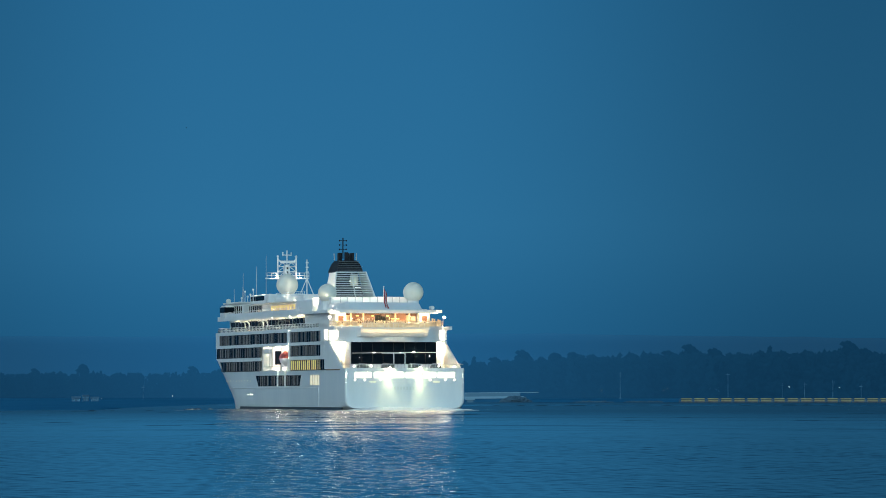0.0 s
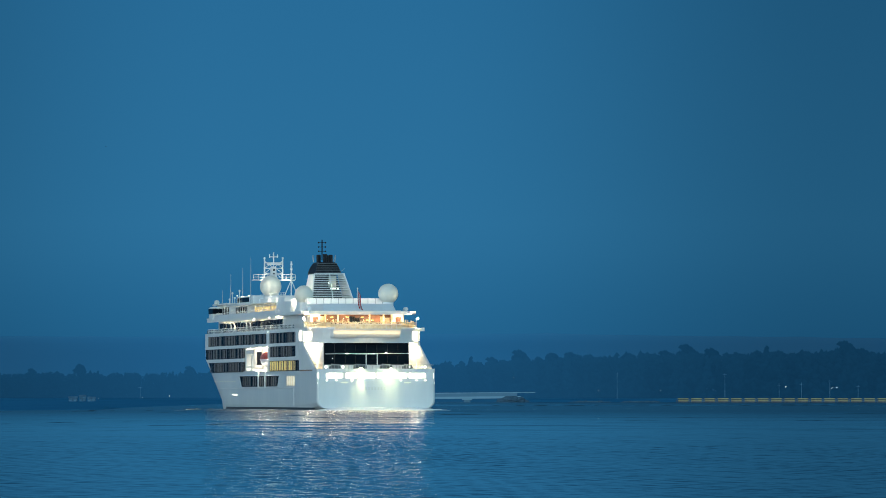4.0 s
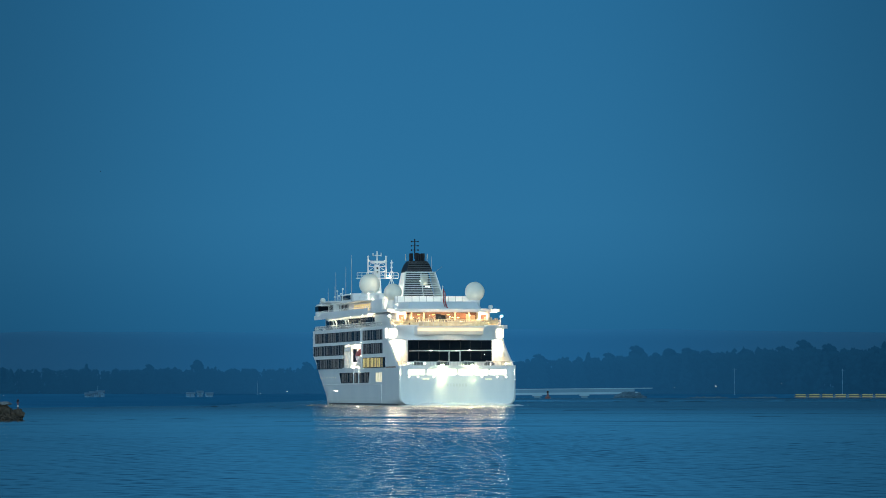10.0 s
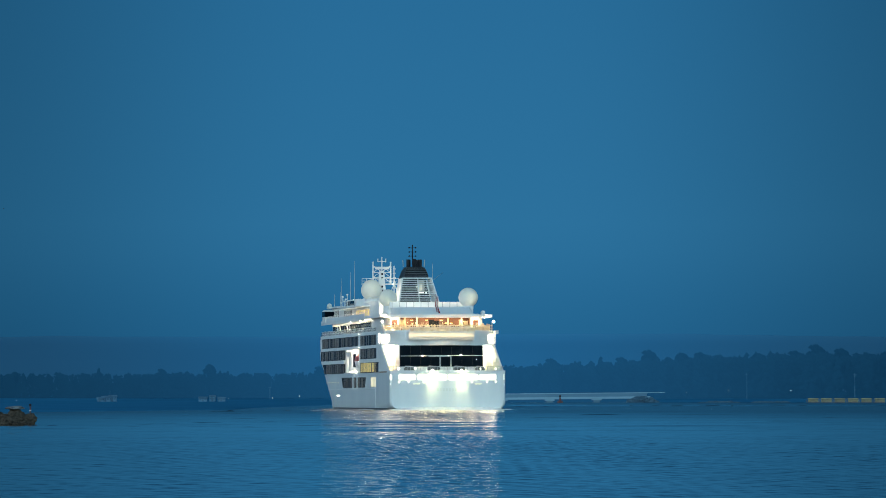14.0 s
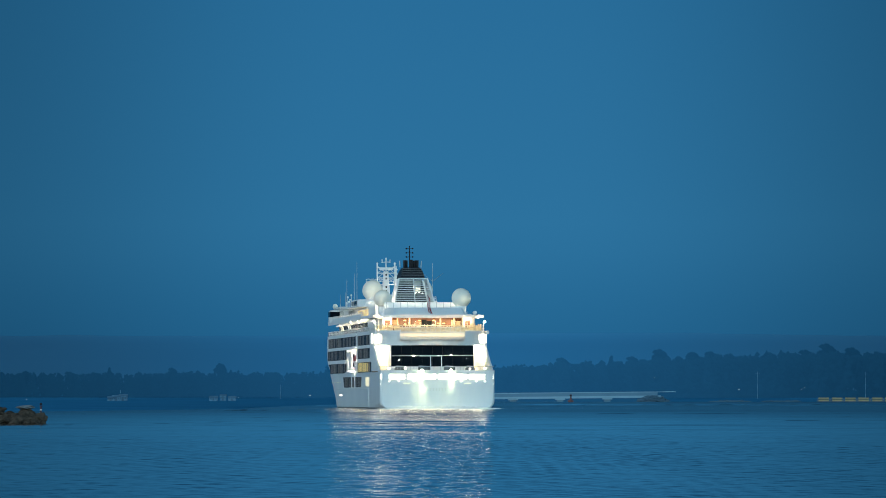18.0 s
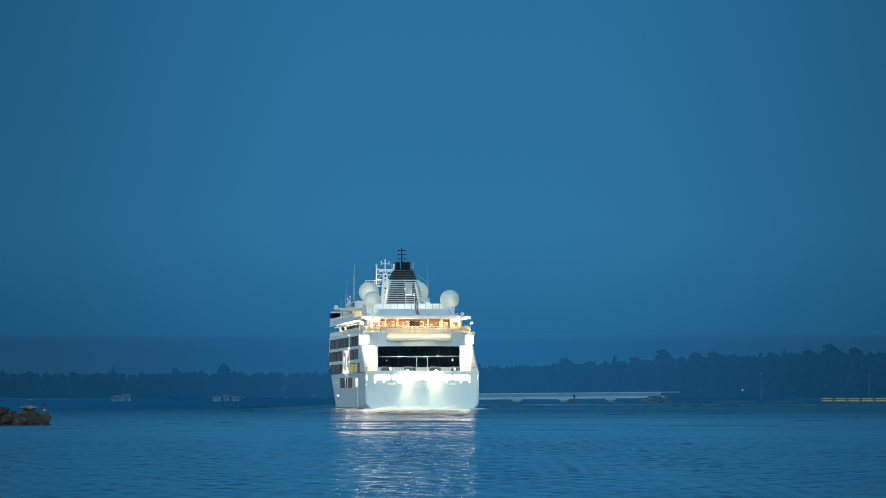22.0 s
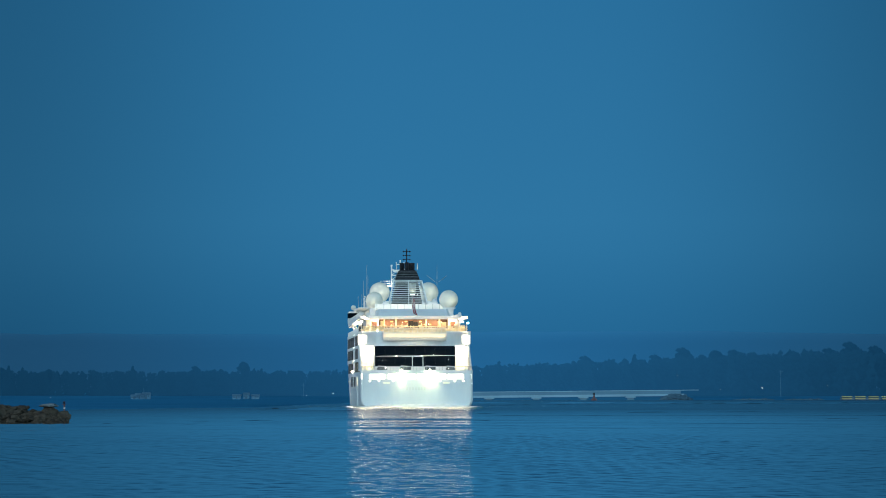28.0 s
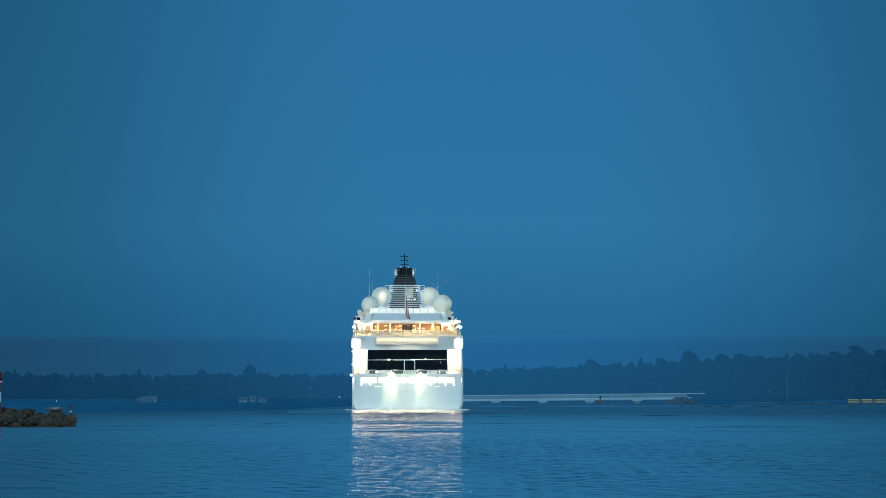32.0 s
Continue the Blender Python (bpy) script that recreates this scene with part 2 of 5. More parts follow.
def frosted():
    """Cream frosted panels that let the light behind them through."""
    m, n, l, p = principled("frosted_cream_panel")
    d, t, mix = n.new("ShaderNodeBsdfDiffuse"), n.new("ShaderNodeBsdfTranslucent"), n.new("ShaderNodeMixShader")
    grain = noise_tex(n, l, 1.3, 3)
    cr = n.new("ShaderNodeValToRGB")
    ramp(cr, [(0.35, (0.70, 0.62, 0.46)), (0.65, (0.86, 0.80, 0.64))])
    l.new(grain, cr.inputs[0])
    l.new(cr.outputs[0], d.inputs["Color"])
    l.new(cr.outputs[0], t.inputs["Color"])
    mix.inputs[0].default_value = 0.6
    l.new(d.outputs[0], mix.inputs[1])
    l.new(t.outputs[0], mix.inputs[2])
    out = next(k for k in n if k.type == "OUTPUT_MATERIAL")
    l.new(mix.outputs[0], out.inputs["Surface"])
    return m


FROSTED = frosted()


def rail_glass():
    """Pale tinted safety glass, mostly clear."""
    m, n, l, p = principled("rail_glass")
    p.inputs["Base Color"].default_value, p.inputs["Roughness"].default_value = (0.34, 0.31, 0.26, 1), 0.2
    clear, mix, grain = n.new("ShaderNodeBsdfTransparent"), n.new("ShaderNodeMixShader"), noise_tex(n, l, 0.25, 4)
    cut = n.new("ShaderNodeMapRange")
    cut.inputs["To Min"].default_value, cut.inputs["To Max"].default_value = 0.35, 0.65
    l.new(grain, cut.inputs["Value"])
    l.new(cut.outputs[0], mix.inputs[0])
    l.new(clear.outputs[0], mix.inputs[1])
    l.new(p.outputs[0], mix.inputs[2])
    l.new(mix.outputs[0], next(k for k in n if k.type == "OUTPUT_MATERIAL").inputs["Surface"])
    return m


RAILGLASS = rail_glass()


def haze_glow_material(name, low, high, crest=None):
    """Distant wooded land. Blue haze is put into its emission, paler at the crests, dimming to both sides like lens
    falloff.
    """
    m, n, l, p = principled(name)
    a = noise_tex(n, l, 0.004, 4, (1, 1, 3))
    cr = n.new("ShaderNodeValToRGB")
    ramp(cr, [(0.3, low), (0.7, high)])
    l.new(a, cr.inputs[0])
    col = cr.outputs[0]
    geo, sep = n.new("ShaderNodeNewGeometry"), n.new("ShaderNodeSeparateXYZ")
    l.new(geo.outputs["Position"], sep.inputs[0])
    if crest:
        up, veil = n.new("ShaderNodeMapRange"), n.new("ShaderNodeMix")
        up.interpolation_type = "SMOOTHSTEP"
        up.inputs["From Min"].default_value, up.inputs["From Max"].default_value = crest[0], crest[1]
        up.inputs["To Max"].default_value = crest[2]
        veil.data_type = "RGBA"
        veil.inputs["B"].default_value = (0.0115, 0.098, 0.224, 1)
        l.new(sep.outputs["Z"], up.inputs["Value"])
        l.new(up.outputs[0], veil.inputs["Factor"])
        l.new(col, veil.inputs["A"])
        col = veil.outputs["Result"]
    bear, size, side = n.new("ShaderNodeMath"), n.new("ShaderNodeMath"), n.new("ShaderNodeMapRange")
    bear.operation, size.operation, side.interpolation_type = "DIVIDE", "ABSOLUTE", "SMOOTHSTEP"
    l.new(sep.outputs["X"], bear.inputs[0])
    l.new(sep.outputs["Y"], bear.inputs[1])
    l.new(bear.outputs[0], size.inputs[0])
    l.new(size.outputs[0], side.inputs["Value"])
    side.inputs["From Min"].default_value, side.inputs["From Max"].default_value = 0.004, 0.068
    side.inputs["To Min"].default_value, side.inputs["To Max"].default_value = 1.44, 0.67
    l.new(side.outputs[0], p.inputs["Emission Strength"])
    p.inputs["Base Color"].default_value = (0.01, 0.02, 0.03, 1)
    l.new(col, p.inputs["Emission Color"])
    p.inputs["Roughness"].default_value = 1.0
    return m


# air haze painted as glow, as nothing here shines by itself
RIDGE = haze_glow_material("hazy_ridge_glow", (0.0047, 0.068, 0.168), (0.0060, 0.076, 0.184), (35.0, 45.5, 0.58))
# the same painted haze for the wood, trees, bridge bank and lamp posts
FARHAZE = haze_glow_material("hazy_shore_glow", (0.0056, 0.046, 0.110), (0.0072, 0.055, 0.126))
FARHAZE.node_tree.nodes["Principled BSDF"].inputs["Base Color"].default_value = (0.003, 0.016, 0.028, 1)
FARHAZE.node_tree.nodes["Principled BSDF"].inputs["Specular IOR Level"].default_value = 0.0


# ---------------------------------------------------------------- mesh helpers
def mesh_of(bm, name, material, smooth=False):
    bmesh.ops.recalc_face_normals(bm, faces=bm.faces)
    me = bpy.data.meshes.new(name)
    bm.to_mesh(me)
    bm.free()
    for m in (material if isinstance(material, (list, tuple)) else [material]):
        me.materials.append(m)
    if smooth:
        for f in me.polygons:
            f.use_smooth = True
    return me


def part(name, bm, material, parent, label="", smooth=False):
    ob = new(name, mesh_of(bm, name, material, smooth))
    ob.parent = parent
    return tagged(ob, label)


def thing(name, bm, material, label, category, group="", kind="", smooth=False):
    return tagged(new(name, mesh_of(bm, name, material, smooth)), label, category, group, kind)


def shared(name, me, parent, at, rz=0.0, label=""):
    ob = new(name, me)
    ob.parent = parent
    ob.location = at
    ob.rotation_euler = (0, 0, rz)
    return tagged(ob, label)


def box(x0, x1, y0, y1, z0, z1, bm=None, bevel=0.0):
    bm = bm or bmesh.new()
    v = [bm.verts.new(p) for p in product((x0, x1), (y0, y1), (z0, z1))]
    fs = [bm.faces.new([v[i] for i in q]) for q in ((0, 1, 3, 2), (4, 6, 7, 5), (0, 4, 5, 1), (2, 3, 7, 6), (0, 2, 6, 4), (1, 5, 7, 3))]
    if bevel:
        bmesh.ops.bevel(bm, geom=list({e for f in fs for e in f.edges}), offset=bevel, segments=2, affect="EDGES")
    return bm


def rod(p, q, r, bm=None, seg=6, r2=None):
    """A round bar from p to q."""
    bm = bm or bmesh.new()
    p, q = Vector(p), Vector(q)
    turn = (q - p).to_track_quat("Z", "Y").to_matrix()
    r2 = r if r2 is None else r2
    rings = []
    for c, rr in ((p, r), (q, r2)):
        rings.append([bm.verts.new(c + turn @ Vector((math.cos(2 * math.pi * i / seg) * rr, math.sin(2 * math.pi * i / seg) * rr, 0))) for i in range(seg)])
    for i in range(seg):
        bm.faces.new((rings[0][i], rings[0][(i + 1) % seg], rings[1][(i + 1) % seg], rings[1][i]))
    bm.faces.new(rings[0]), bm.faces.new(rings[1])
    return bm


def prism(outline, x0, x1, bm=None):
    """A slab between x0 and x1 with an outline in (y, z)."""
    bm = bm or bmesh.new()
    a = [bm.verts.new((x0, y, z)) for y, z in outline]
    b = [bm.verts.new((x1, y, z)) for y, z in outline]
    k = len(outline)
    for i in range(k):
        bm.faces.new((a[i], a[(i + 1) % k], b[(i + 1) % k], b[i]))
    bm.faces.new(a), bm.faces.new(b)
    return bm


def plate(outline, z0, z1, bm=None):
    """A flat slab with an outline in (x, y)."""
    bm = bm or bmesh.new()
    a = [bm.verts.new((x, y, z0)) for x, y in outline]
    b = [bm.verts.new((x, y, z1)) for x, y in outline]
    k = len(outline)
    for i in range(k):
        bm.faces.new((a[i], a[(i + 1) % k], b[(i + 1) % k], b[i]))
    bm.faces.new(a), bm.faces.new(b)
    return bm


def rings(sections, bm=None, closed=True, caps=True):
    """A skin over a row of sections with equal numbers of points."""
    bm = bm or bmesh.new()
    rows = [[bm.verts.new(p) for p in s] for s in sections]
    k = len(rows[0])
    for r, s in zip(rows, rows[1:]):
        for i in range(k if closed else k - 1):
            bm.faces.new((r[i], r[(i + 1) % k], s[(i + 1) % k], s[i]))
    if caps:
        bm.faces.new(rows[0]), bm.faces.new(rows[-1])
    return bm


def ball(c, r, bm=None, u=24, v=14, squash=1.0):
    bm = bm or bmesh.new()
    bmesh.ops.create_uvsphere(bm, u_segments=u, v_segments=v, radius=r, matrix=Matrix.Translation(c) @ Matrix.Diagonal((1, 1, squash, 1)))
    return bm


# ---------------------------------------------------------------- sea, ground, ridge
def sea():
    """One sheet from behind the viewer to the far shore, with real wavelets where they can be told apart."""
    ys = [-1500.0, -300.0, 100.0, 172.0]
    while ys[-1] < 3330:
        y = ys[-1]
        ys.append(y + (0.26 if y < 430 else 0.26 * (y / 430) ** 2.8 if y < 1500 else 12))
    ys.append(3420.0)
    ys = np.array(ys)
    fan = np.concatenate([np.linspace(-0.079, -0.0182, 90), np.linspace(-0.018, 0.023, 190), np.linspace(0.0232, 0.079, 90)])
    step = np.gradient(ys)
    xs = np.concatenate([np.full((len(ys), 1), -4900.0), ys.clip(150)[:, None] * fan[None, :], np.full((len(ys), 1), 4900.0)], 1)
    yy = np.repeat(ys[:, None], xs.shape[1], 1)
    zz = np.zeros_like(xs)
    r = np.random.RandomState(7)
    wide = np.maximum(ys.clip(150)[:, None] * np.gradient(fan)[None, :], 0.01)
    wide = np.concatenate([wide[:, :1], wide, wide[:, -1:]], 1)
    for i in range(40):
        wl = 0.34 * 1.08 ** i
        a = r.choice((-1, 1)) * r.uniform(0.25, 1.42)
        kx, ky = 2 * math.pi / wl * math.sin(a), 2 * math.pi / wl * math.cos(a)
        amp = 0.0215 * wl / 2 / math.pi * (1.0 if wl < 1.3 else (1.3 / wl) ** 1.5)
        fade = np.exp(-(step[:, None] * math.cos(a) * 2.8 / wl) ** 2 - (wide * math.sin(a) * 2.8 / wl) ** 2)
        ph = r.uniform(0, 6.28)
        # gusts: patches of livelier and calmer water
        gust = 0.85 + 0.3 * np.sin(xs * 0.021 * r.uniform(0.5, 1.5) + yy * 0.013 * r.uniform(0.5, 1.5) + ph * 3)
        zz += amp * fade * gust * np.sin(kx * xs + ky * yy + ph)
    # long low swell out in the bay, dying away over the shallows
    bear = xs / yy.clip(100) * 13000 + 784
    shoal = 1 - np.clip((yy - 1150) / 150, 0, 1) * np.clip((560 - bear) / 80, 0, 1)
    shoal *= np.clip((3230 - yy) / 200, 0, 1)
    # separate low crests of old wakes, broken into long dashes, with smooth water beside them
    slick, low = np.zeros_like(zz), np.zeros_like(zz)
    for y0, wl, amp, tilt, dash in ((2270, 62, 0.26, 0.10, 0.045), (2120, 56, 0.12, -0.05, 0.03), (1290, 26, 0.10, 0.1, 0.05), (1080, 22, 0.11, 0.3, 0.05),
                                    (985, 20, 0.12, -0.2, 0.03), (880, 15, 0.13, 0.35, 0.025), (835, 14, 0.06, 0.2, 0.05), (742, 12, 0.12, -0.25, 0.02),
                                    (655, 9, 0.035, 0.3, 0.06), (560, 7, 0.028, -0.3, 0.08), (480, 5, 0.018, 0.2, 0.1)):
        off = yy - y0 - tilt * xs - 4 * np.sin(xs * dash * 0.31 + y0)
        broken = np.clip(0.35 + 0.8 * np.sin(xs * dash * 2.2 + y0) * np.sin(xs * dash * 0.83 + 2 * y0) + 0.4 * np.sin(xs * dash * 5.1 + y0), 0, 1)
        band = 0.045 if y0 > 2000 else 0.0
        slick = np.maximum(slick, np.exp(-(off / (band * y0 + 0.01)) ** 2) * np.clip(broken * 1.4, 0, 1) * shoal)
        low += (0.4 if y0 > 2000 else 0.8 if y0 > 1000 else 0.15) * amp * np.exp(-(off / wl / 0.7) ** 2) * np.cos(2 * math.pi * off / wl) * broken * shoal
    calm = 1 - 0.96 * slick
    zz = zz * calm + low
    for i in range(10):
        wl = 6.0 * 1.15 ** i
        a = r.uniform(-0.8, 0.8)
        k = 2 * math.pi / wl
        fade = np.exp(-(step[:, None] * 3.2 / wl) ** 2) * np.clip((yy - 380) / 300, 0, 1) * shoal * calm
        patch = 0.5 + 0.5 * np.sin(xs * 0.03 * r.uniform(0.5, 2.0) + yy * 0.012 + r.uniform(0, 6.28))
        zz += 0.0105 * wl / 2 / math.pi * fade * patch * np.sin(k * (xs * math.sin(a) + yy * math.cos(a)) + r.uniform(0, 6.28))
    for i in range(9):
        wl = 34 * 1.2 ** i
        a = r.uniform(-0.16, 0.16)
        k = 2 * math.pi / wl
        fade = np.exp(-(step[:, None] * 3.2 / wl) ** 2) * np.clip((yy - 320) / 300, 0, 1) * shoal * calm
        patch = 0.5 + 0.5 * np.sin(xs * 0.011 * r.uniform(0.5, 2.0) + yy * 0.004 + r.uniform(0, 6.28))
        zz += 0.0026 * wl / 2 / math.pi * fade * patch * np.sin(k * (xs * math.sin(a) + yy * math.cos(a)) + r.uniform(0, 6.28))
    zz[:, 0] = zz[:, -1] = 0
    ny, nx = xs.shape
    verts = np.stack([xs, yy, zz], -1).reshape(-1, 3)
    idx = np.arange(ny * nx).reshape(ny, nx)
    quads = np.stack([idx[:-1, :-1], idx[:-1, 1:], idx[1:, 1:], idx[1:, :-1]], -1).reshape(-1, 4)
    me = bpy.data.meshes.new("water")
    me.from_pydata(verts.tolist(), [], quads.tolist())
    me.polygons.foreach_set("use_smooth", [True] * len(me.polygons))
    me.attributes.new("slick", "FLOAT", "POINT").data.foreach_set("value", slick.reshape(-1).astype(np.float32))
    me.materials.append(WATER)
    return tagged(new("water", me), "dark blue rippled bay water at dusk", "sea", kind="structure")


def shoreline(x, y):
    """Height of the ground: sea bed, a low spit to the west, the far shore."""
    bear = x / max(y, 1.0) * 13000 + 784
    far = 3258 + 14 * noise.noise((x * 0.011, 3.1, 0)) + 5 * noise.noise((x * 0.05, 7.7, 0))
    edge = far if bear > 700 else min(far, float(np.interp(bear, (-80, 60, 218, 400, 480, 560, 610, 700), (1250, 1285, 1400, 1500, 1880, 2150, 2500, 3258))))
    d = y - edge
    if d < 0:
        return max(-8.0, 0.02 * d)
    inland = y - far
    rise = 0.12 * min(1.0, d / 25) + 0.00010 * min(d, 2000) + (0.018 * min(inland, 80) + 0.002 * max(0, inland - 80) if inland > 0 else 0)
    return min(rise, 6.0) + 0.06 + 0.10 * noise.noise((x * 0.06, y * 0.03, 5)) * min(1.0, d / 30)


def ground():
    """One sheet: sea bed, shore and the land out to the horizon."""
    ys = [-1500, 0, 1100, 1250] + [1300 + 20 * i for i in range(96)] + [3215 + 12 * i for i in range(16)] + [3500, 4000, 4900]
    fans = [-0.085 + 0.17 * i / 110 for i in range(111)]
    bm = bmesh.new()
    g = []
    for y in ys:
        row = [(-4900, y), *[(f * max(y, 600), y) for f in fans], (4900, y)]
        g.append([bm.verts.new((x, yy, shoreline(x, yy))) for x, yy in row])
    for r, s in zip(g, g[1:]):
        for i in range(len(r) - 1):
            bm.faces.new((r[i], r[i + 1], s[i + 1], s[i]))
    return thing("ground", bm, SHORE, "low shore of gravel and grass, tinted with blue haze", "ground", kind="structure", smooth=True)


def ridge():
    """Two overlapping far crests."""
    bm = bmesh.new()
    for y, base, amp, ph in ((4800, 43.2, 1.6, 0.0), (4500, 30.0, 2.0, 40.0)):
        rows = []
        for i in range(201):
            x = -1500 + 15 * i
            slope = -0.0050 * abs(x - 20) if y == 4800 else -0.004 * x
            h = base + slope + amp * noise.noise((x * 0.004, ph, 0)) + 0.9 * noise.noise((x * 0.03, ph + 5, 0)) + 0.35 * noise.noise((x * 0.15, ph, 9))
            rows.append([(x, y, -2), (x, y, h), (x, y + 60, h - 2), (x, y + 60, -2)])
        rings(rows, bm)
    return thing("backdrop", bm, RIDGE, "distant wooded ridge across the bay, blue haze put in as glow", "hill", kind="structure")


water = sea()


def old_wake(knots, height, width, dash, cover, seed):
    """A low crest left by an old wake, broken into dashes, lying on the water."""
    bears = np.arange(knots[0][0], knots[-1][0], 2.2)
    dist = np.interp(bears, [k[0] for k in knots], [k[1] for k in knots])
    secs = []
    for b, d in zip(bears, dist):
        x = (b - 784) * d / 13000
        d += 0.4 * width * noise.noise((b * 0.03, seed, 7))
        h = height * min(1.0, max(0.0, cover + 1.7 * noise.noise((b / dash, seed, 0)) + 0.5 * noise.noise((b / dash * 3.1, seed, 4)))) * (0.7 + 0.5 * noise.noise((b * 0.02, seed, 9)))
        secs.append([(x, d + o * width, -0.06 + (h + 0.06) * k) for o, k in ((-1.7, 0), (-0.8, 0.34), (-0.3, 0.85), (0, 1.0), (0.5, 0.7), (1.2, 0.2), (1.7, 0))])
    return part("old_wake", rings(secs, None, False, False), WATER, water, "low dark crest of an old wake", True)


old_wake(((330, 1310), (500, 1405), (700, 1650), (900, 1926), (1300, 2128), (1800, 2200)), 0.30, 1.6, 13, 0.12, 1.5)
old_wake(((40, 700), (218, 735), (400, 800), (560, 850), (760, 1060), (1120, 1120), (1800, 1180)), 0.11, 0.9, 55, 0.15, 4.5)
old_wake(((60, 660), (500, 690), (760, 790), (1100, 810), (1800, 840)), 0.08, 0.8, 70, 0.05, 8.5)
old_wake(((300, 1180), (600, 1220), (1000, 1330), (1800, 1420)), 0.12, 1.1, 40, -0.1, 12.5)
old_wake(((-60, 905), (500, 930), (900, 960), (1800, 950)), 0.08, 0.9, 50, -0.15, 16.5)
ground()
ridge()

# ---------------------------------------------------------------- churned water round the ship, which moves with it
wake = tagged(new("wake"), "churned white water behind and along the ship", "wake")


def churn(a0, a1, b0, b1, cell, top, lift, seed):
    """A patch of broken water: crests and hollows that die away at its edges."""
    na, nb = max(3, int((a1 - a0) / cell)), max(3, int((b1 - b0) / cell))
    bm = bmesh.new()
    grid = []
    for i in range(na + 1):
        row = []
        for j in range(nb + 1):
            a, b = a0 + (a1 - a0) * i / na, b0 + (b1 - b0) * j / nb
            edge = min(1.0, 4 * min(i / na, 1 - i / na)) * min(1.0, 4 * min(j / nb, 1 - j / nb))
            z = edge * (lift + top * abs(noise.noise((a * 0.55 + seed, b * 0.4, seed))) + 0.4 * top * noise.noise((a * 1.6, b * 1.1, seed + 3))) - 0.04
            row.append(bm.verts.new((a, b, z)))
        grid.append(row)
    for r, q in zip(grid, grid[1:]):
        for j in range(nb):
            bm.faces.new((r[j], r[j + 1], q[j + 1], q[j]))
    return bm


part("stern_foam", churn(-13.8, 14.2, -8, 0.6, 0.35, 0.42, 0.40, 2.0), FOAM, wake, "white foam under the stern", True)
calm = thing("calm_water", churn(-24, 14.0, -330, -5, 1.1, 0.07, 0.11, 4.0), WAKEWATER, "smooth glossy water astern of the ship", "wake", smooth=True)
for s in (-1, 1):
    part("side_foam", churn(*sorted((s * 12.1, s * 14.0)), 8, 122, 0.55, 0.16, 0.0, 5.0 + s), FOAM, wake, "thin foam along the hull", True)

# ---------------------------------------------------------------- the ship: x to starboard, y forward from the transom, z up from the waterline
BEAM = 11.9
ship = tagged(new("cruise_ship"), "white expedition cruise ship with lit decks, sailing away at dusk", "ship")


def half(b, c):
    """Half breadth of the hull at b metres from the transom and height c."""
    w = BEAM
    if b < 0.85:
        w = BEAM - 0.42 * (1 - b / 0.85) ** 2
    cc = max(0.0, min(c, 11.0))
    start, end = 131 + 4.0 * cc, 194 + 0.7 * cc
    if b > start:
        t = min(1.0, (b - start) / (end - start))
        w *= max(0.012, 1 - t ** 2.1)
    return w


STATIONS = [0, 0.12, 0.25, 0.42, 0.6, 0.85, 1.1, 1.6, 2.2, 6, 14, 24, 30, 33, 45, 58, 72, 73, 90, 112, 126, 135, 142, 148, 154, 160, 165, 170, 174, 178, 182, 186, 189, 191, 193, 194.5, 196]


def hull_section(b):
    low = 0.25 - 2.2 * min(1.0, b / 25.0)
    pts = []
    top = 7.75
    for c in (top, 6.2, 4.6, 3.0, 1.8):
        pts.append((half(b, c), b, c))
    w = half(b, 1.6)
    r = min(1.7, w * 0.9)
    for k in range(1, 7):
        a = math.pi / 2 * k / 6
        pts.append((w - r + r * math.cos(a), b, 1.8 - (1.8 - low) * math.sin(a)))
    return pts + [(-x, y, z) for x, y, z in reversed(pts)]


part("hull", rings([hull_section(b) for b in STATIONS]), HULL, ship, "white painted steel hull")

# knuckle line
for s in (-1, 1):
    bm = bmesh.new()
    for b0, b1 in zip(STATIONS[13:], STATIONS[14:]):
        if b1 > 192:
            break
        a0, a1 = half(b0, 4.3), half(b1, 4.3)
        rod((s * (a0 + 0.02), b0, 4.35), (s * (a1 + 0.02), b1, 4.35), 0.10, bm, 5)
    rod((s * (BEAM + 0.02), 33, 4.35), (s * (BEAM + 0.02), 33, 0.6), 0.09, bm, 5)
    part("rubbing_strake", bm, WHITE, ship)


def strip(s, b0, b1, c0, c1, depth=0.45, inset=0.0, mat=WHITE, name="side_wall", parent=None, label="", step=6.0):
    """A piece of the ship's side, following the curve of the hull."""
    k = max(1, int((b1 - b0) / step))
    secs = []
    for i in range(k + 1):
        b = b0 + (b1 - b0) * i / k
        o0, o1 = half(b, c0) - inset, half(b, c1) - inset
        secs.append([(s * o0, b, c0), (s * o1, b, c1), (s * max(0.02, o1 - depth), b, c1), (s * max(0.02, o0 - depth), b, c0)])
    return part(name, rings(secs), mat, parent or ship, label)


def core(b0, b1, c0, c1, inset, mat=WHITE, name="deckhouse", label=""):
    secs = []
    k = max(1, int((b1 - b0) / 6))
    for i in range(k + 1):
        b = b0 + (b1 - b0) * i / k
        o = max(0.1, half(b, c0) - inset)
        o1 = max(0.1, half(b, c1) - inset)
        secs.append([(o, b, c0), (o1, b, c1), (-o1, b, c1), (-o, b, c0)])
    return part(name, rings(secs), mat, ship, label)


# dark strip painted for the shadow along the waterline
for s in (-1, 1):
    strip(s, 4, 190, -0.3, 0.42, 0.2, -0.03, WATERLINE_SHADE, "shade_strip", label="dark strip imitating the shadow line under the hull side")
# inner blocks of the side decks
core(24, 73, 7.7, 16.3, 0.5)
core(112, 192, 7.7, 16.3, 0.5)
core(73, 112, 13.2, 16.3, 0.5)
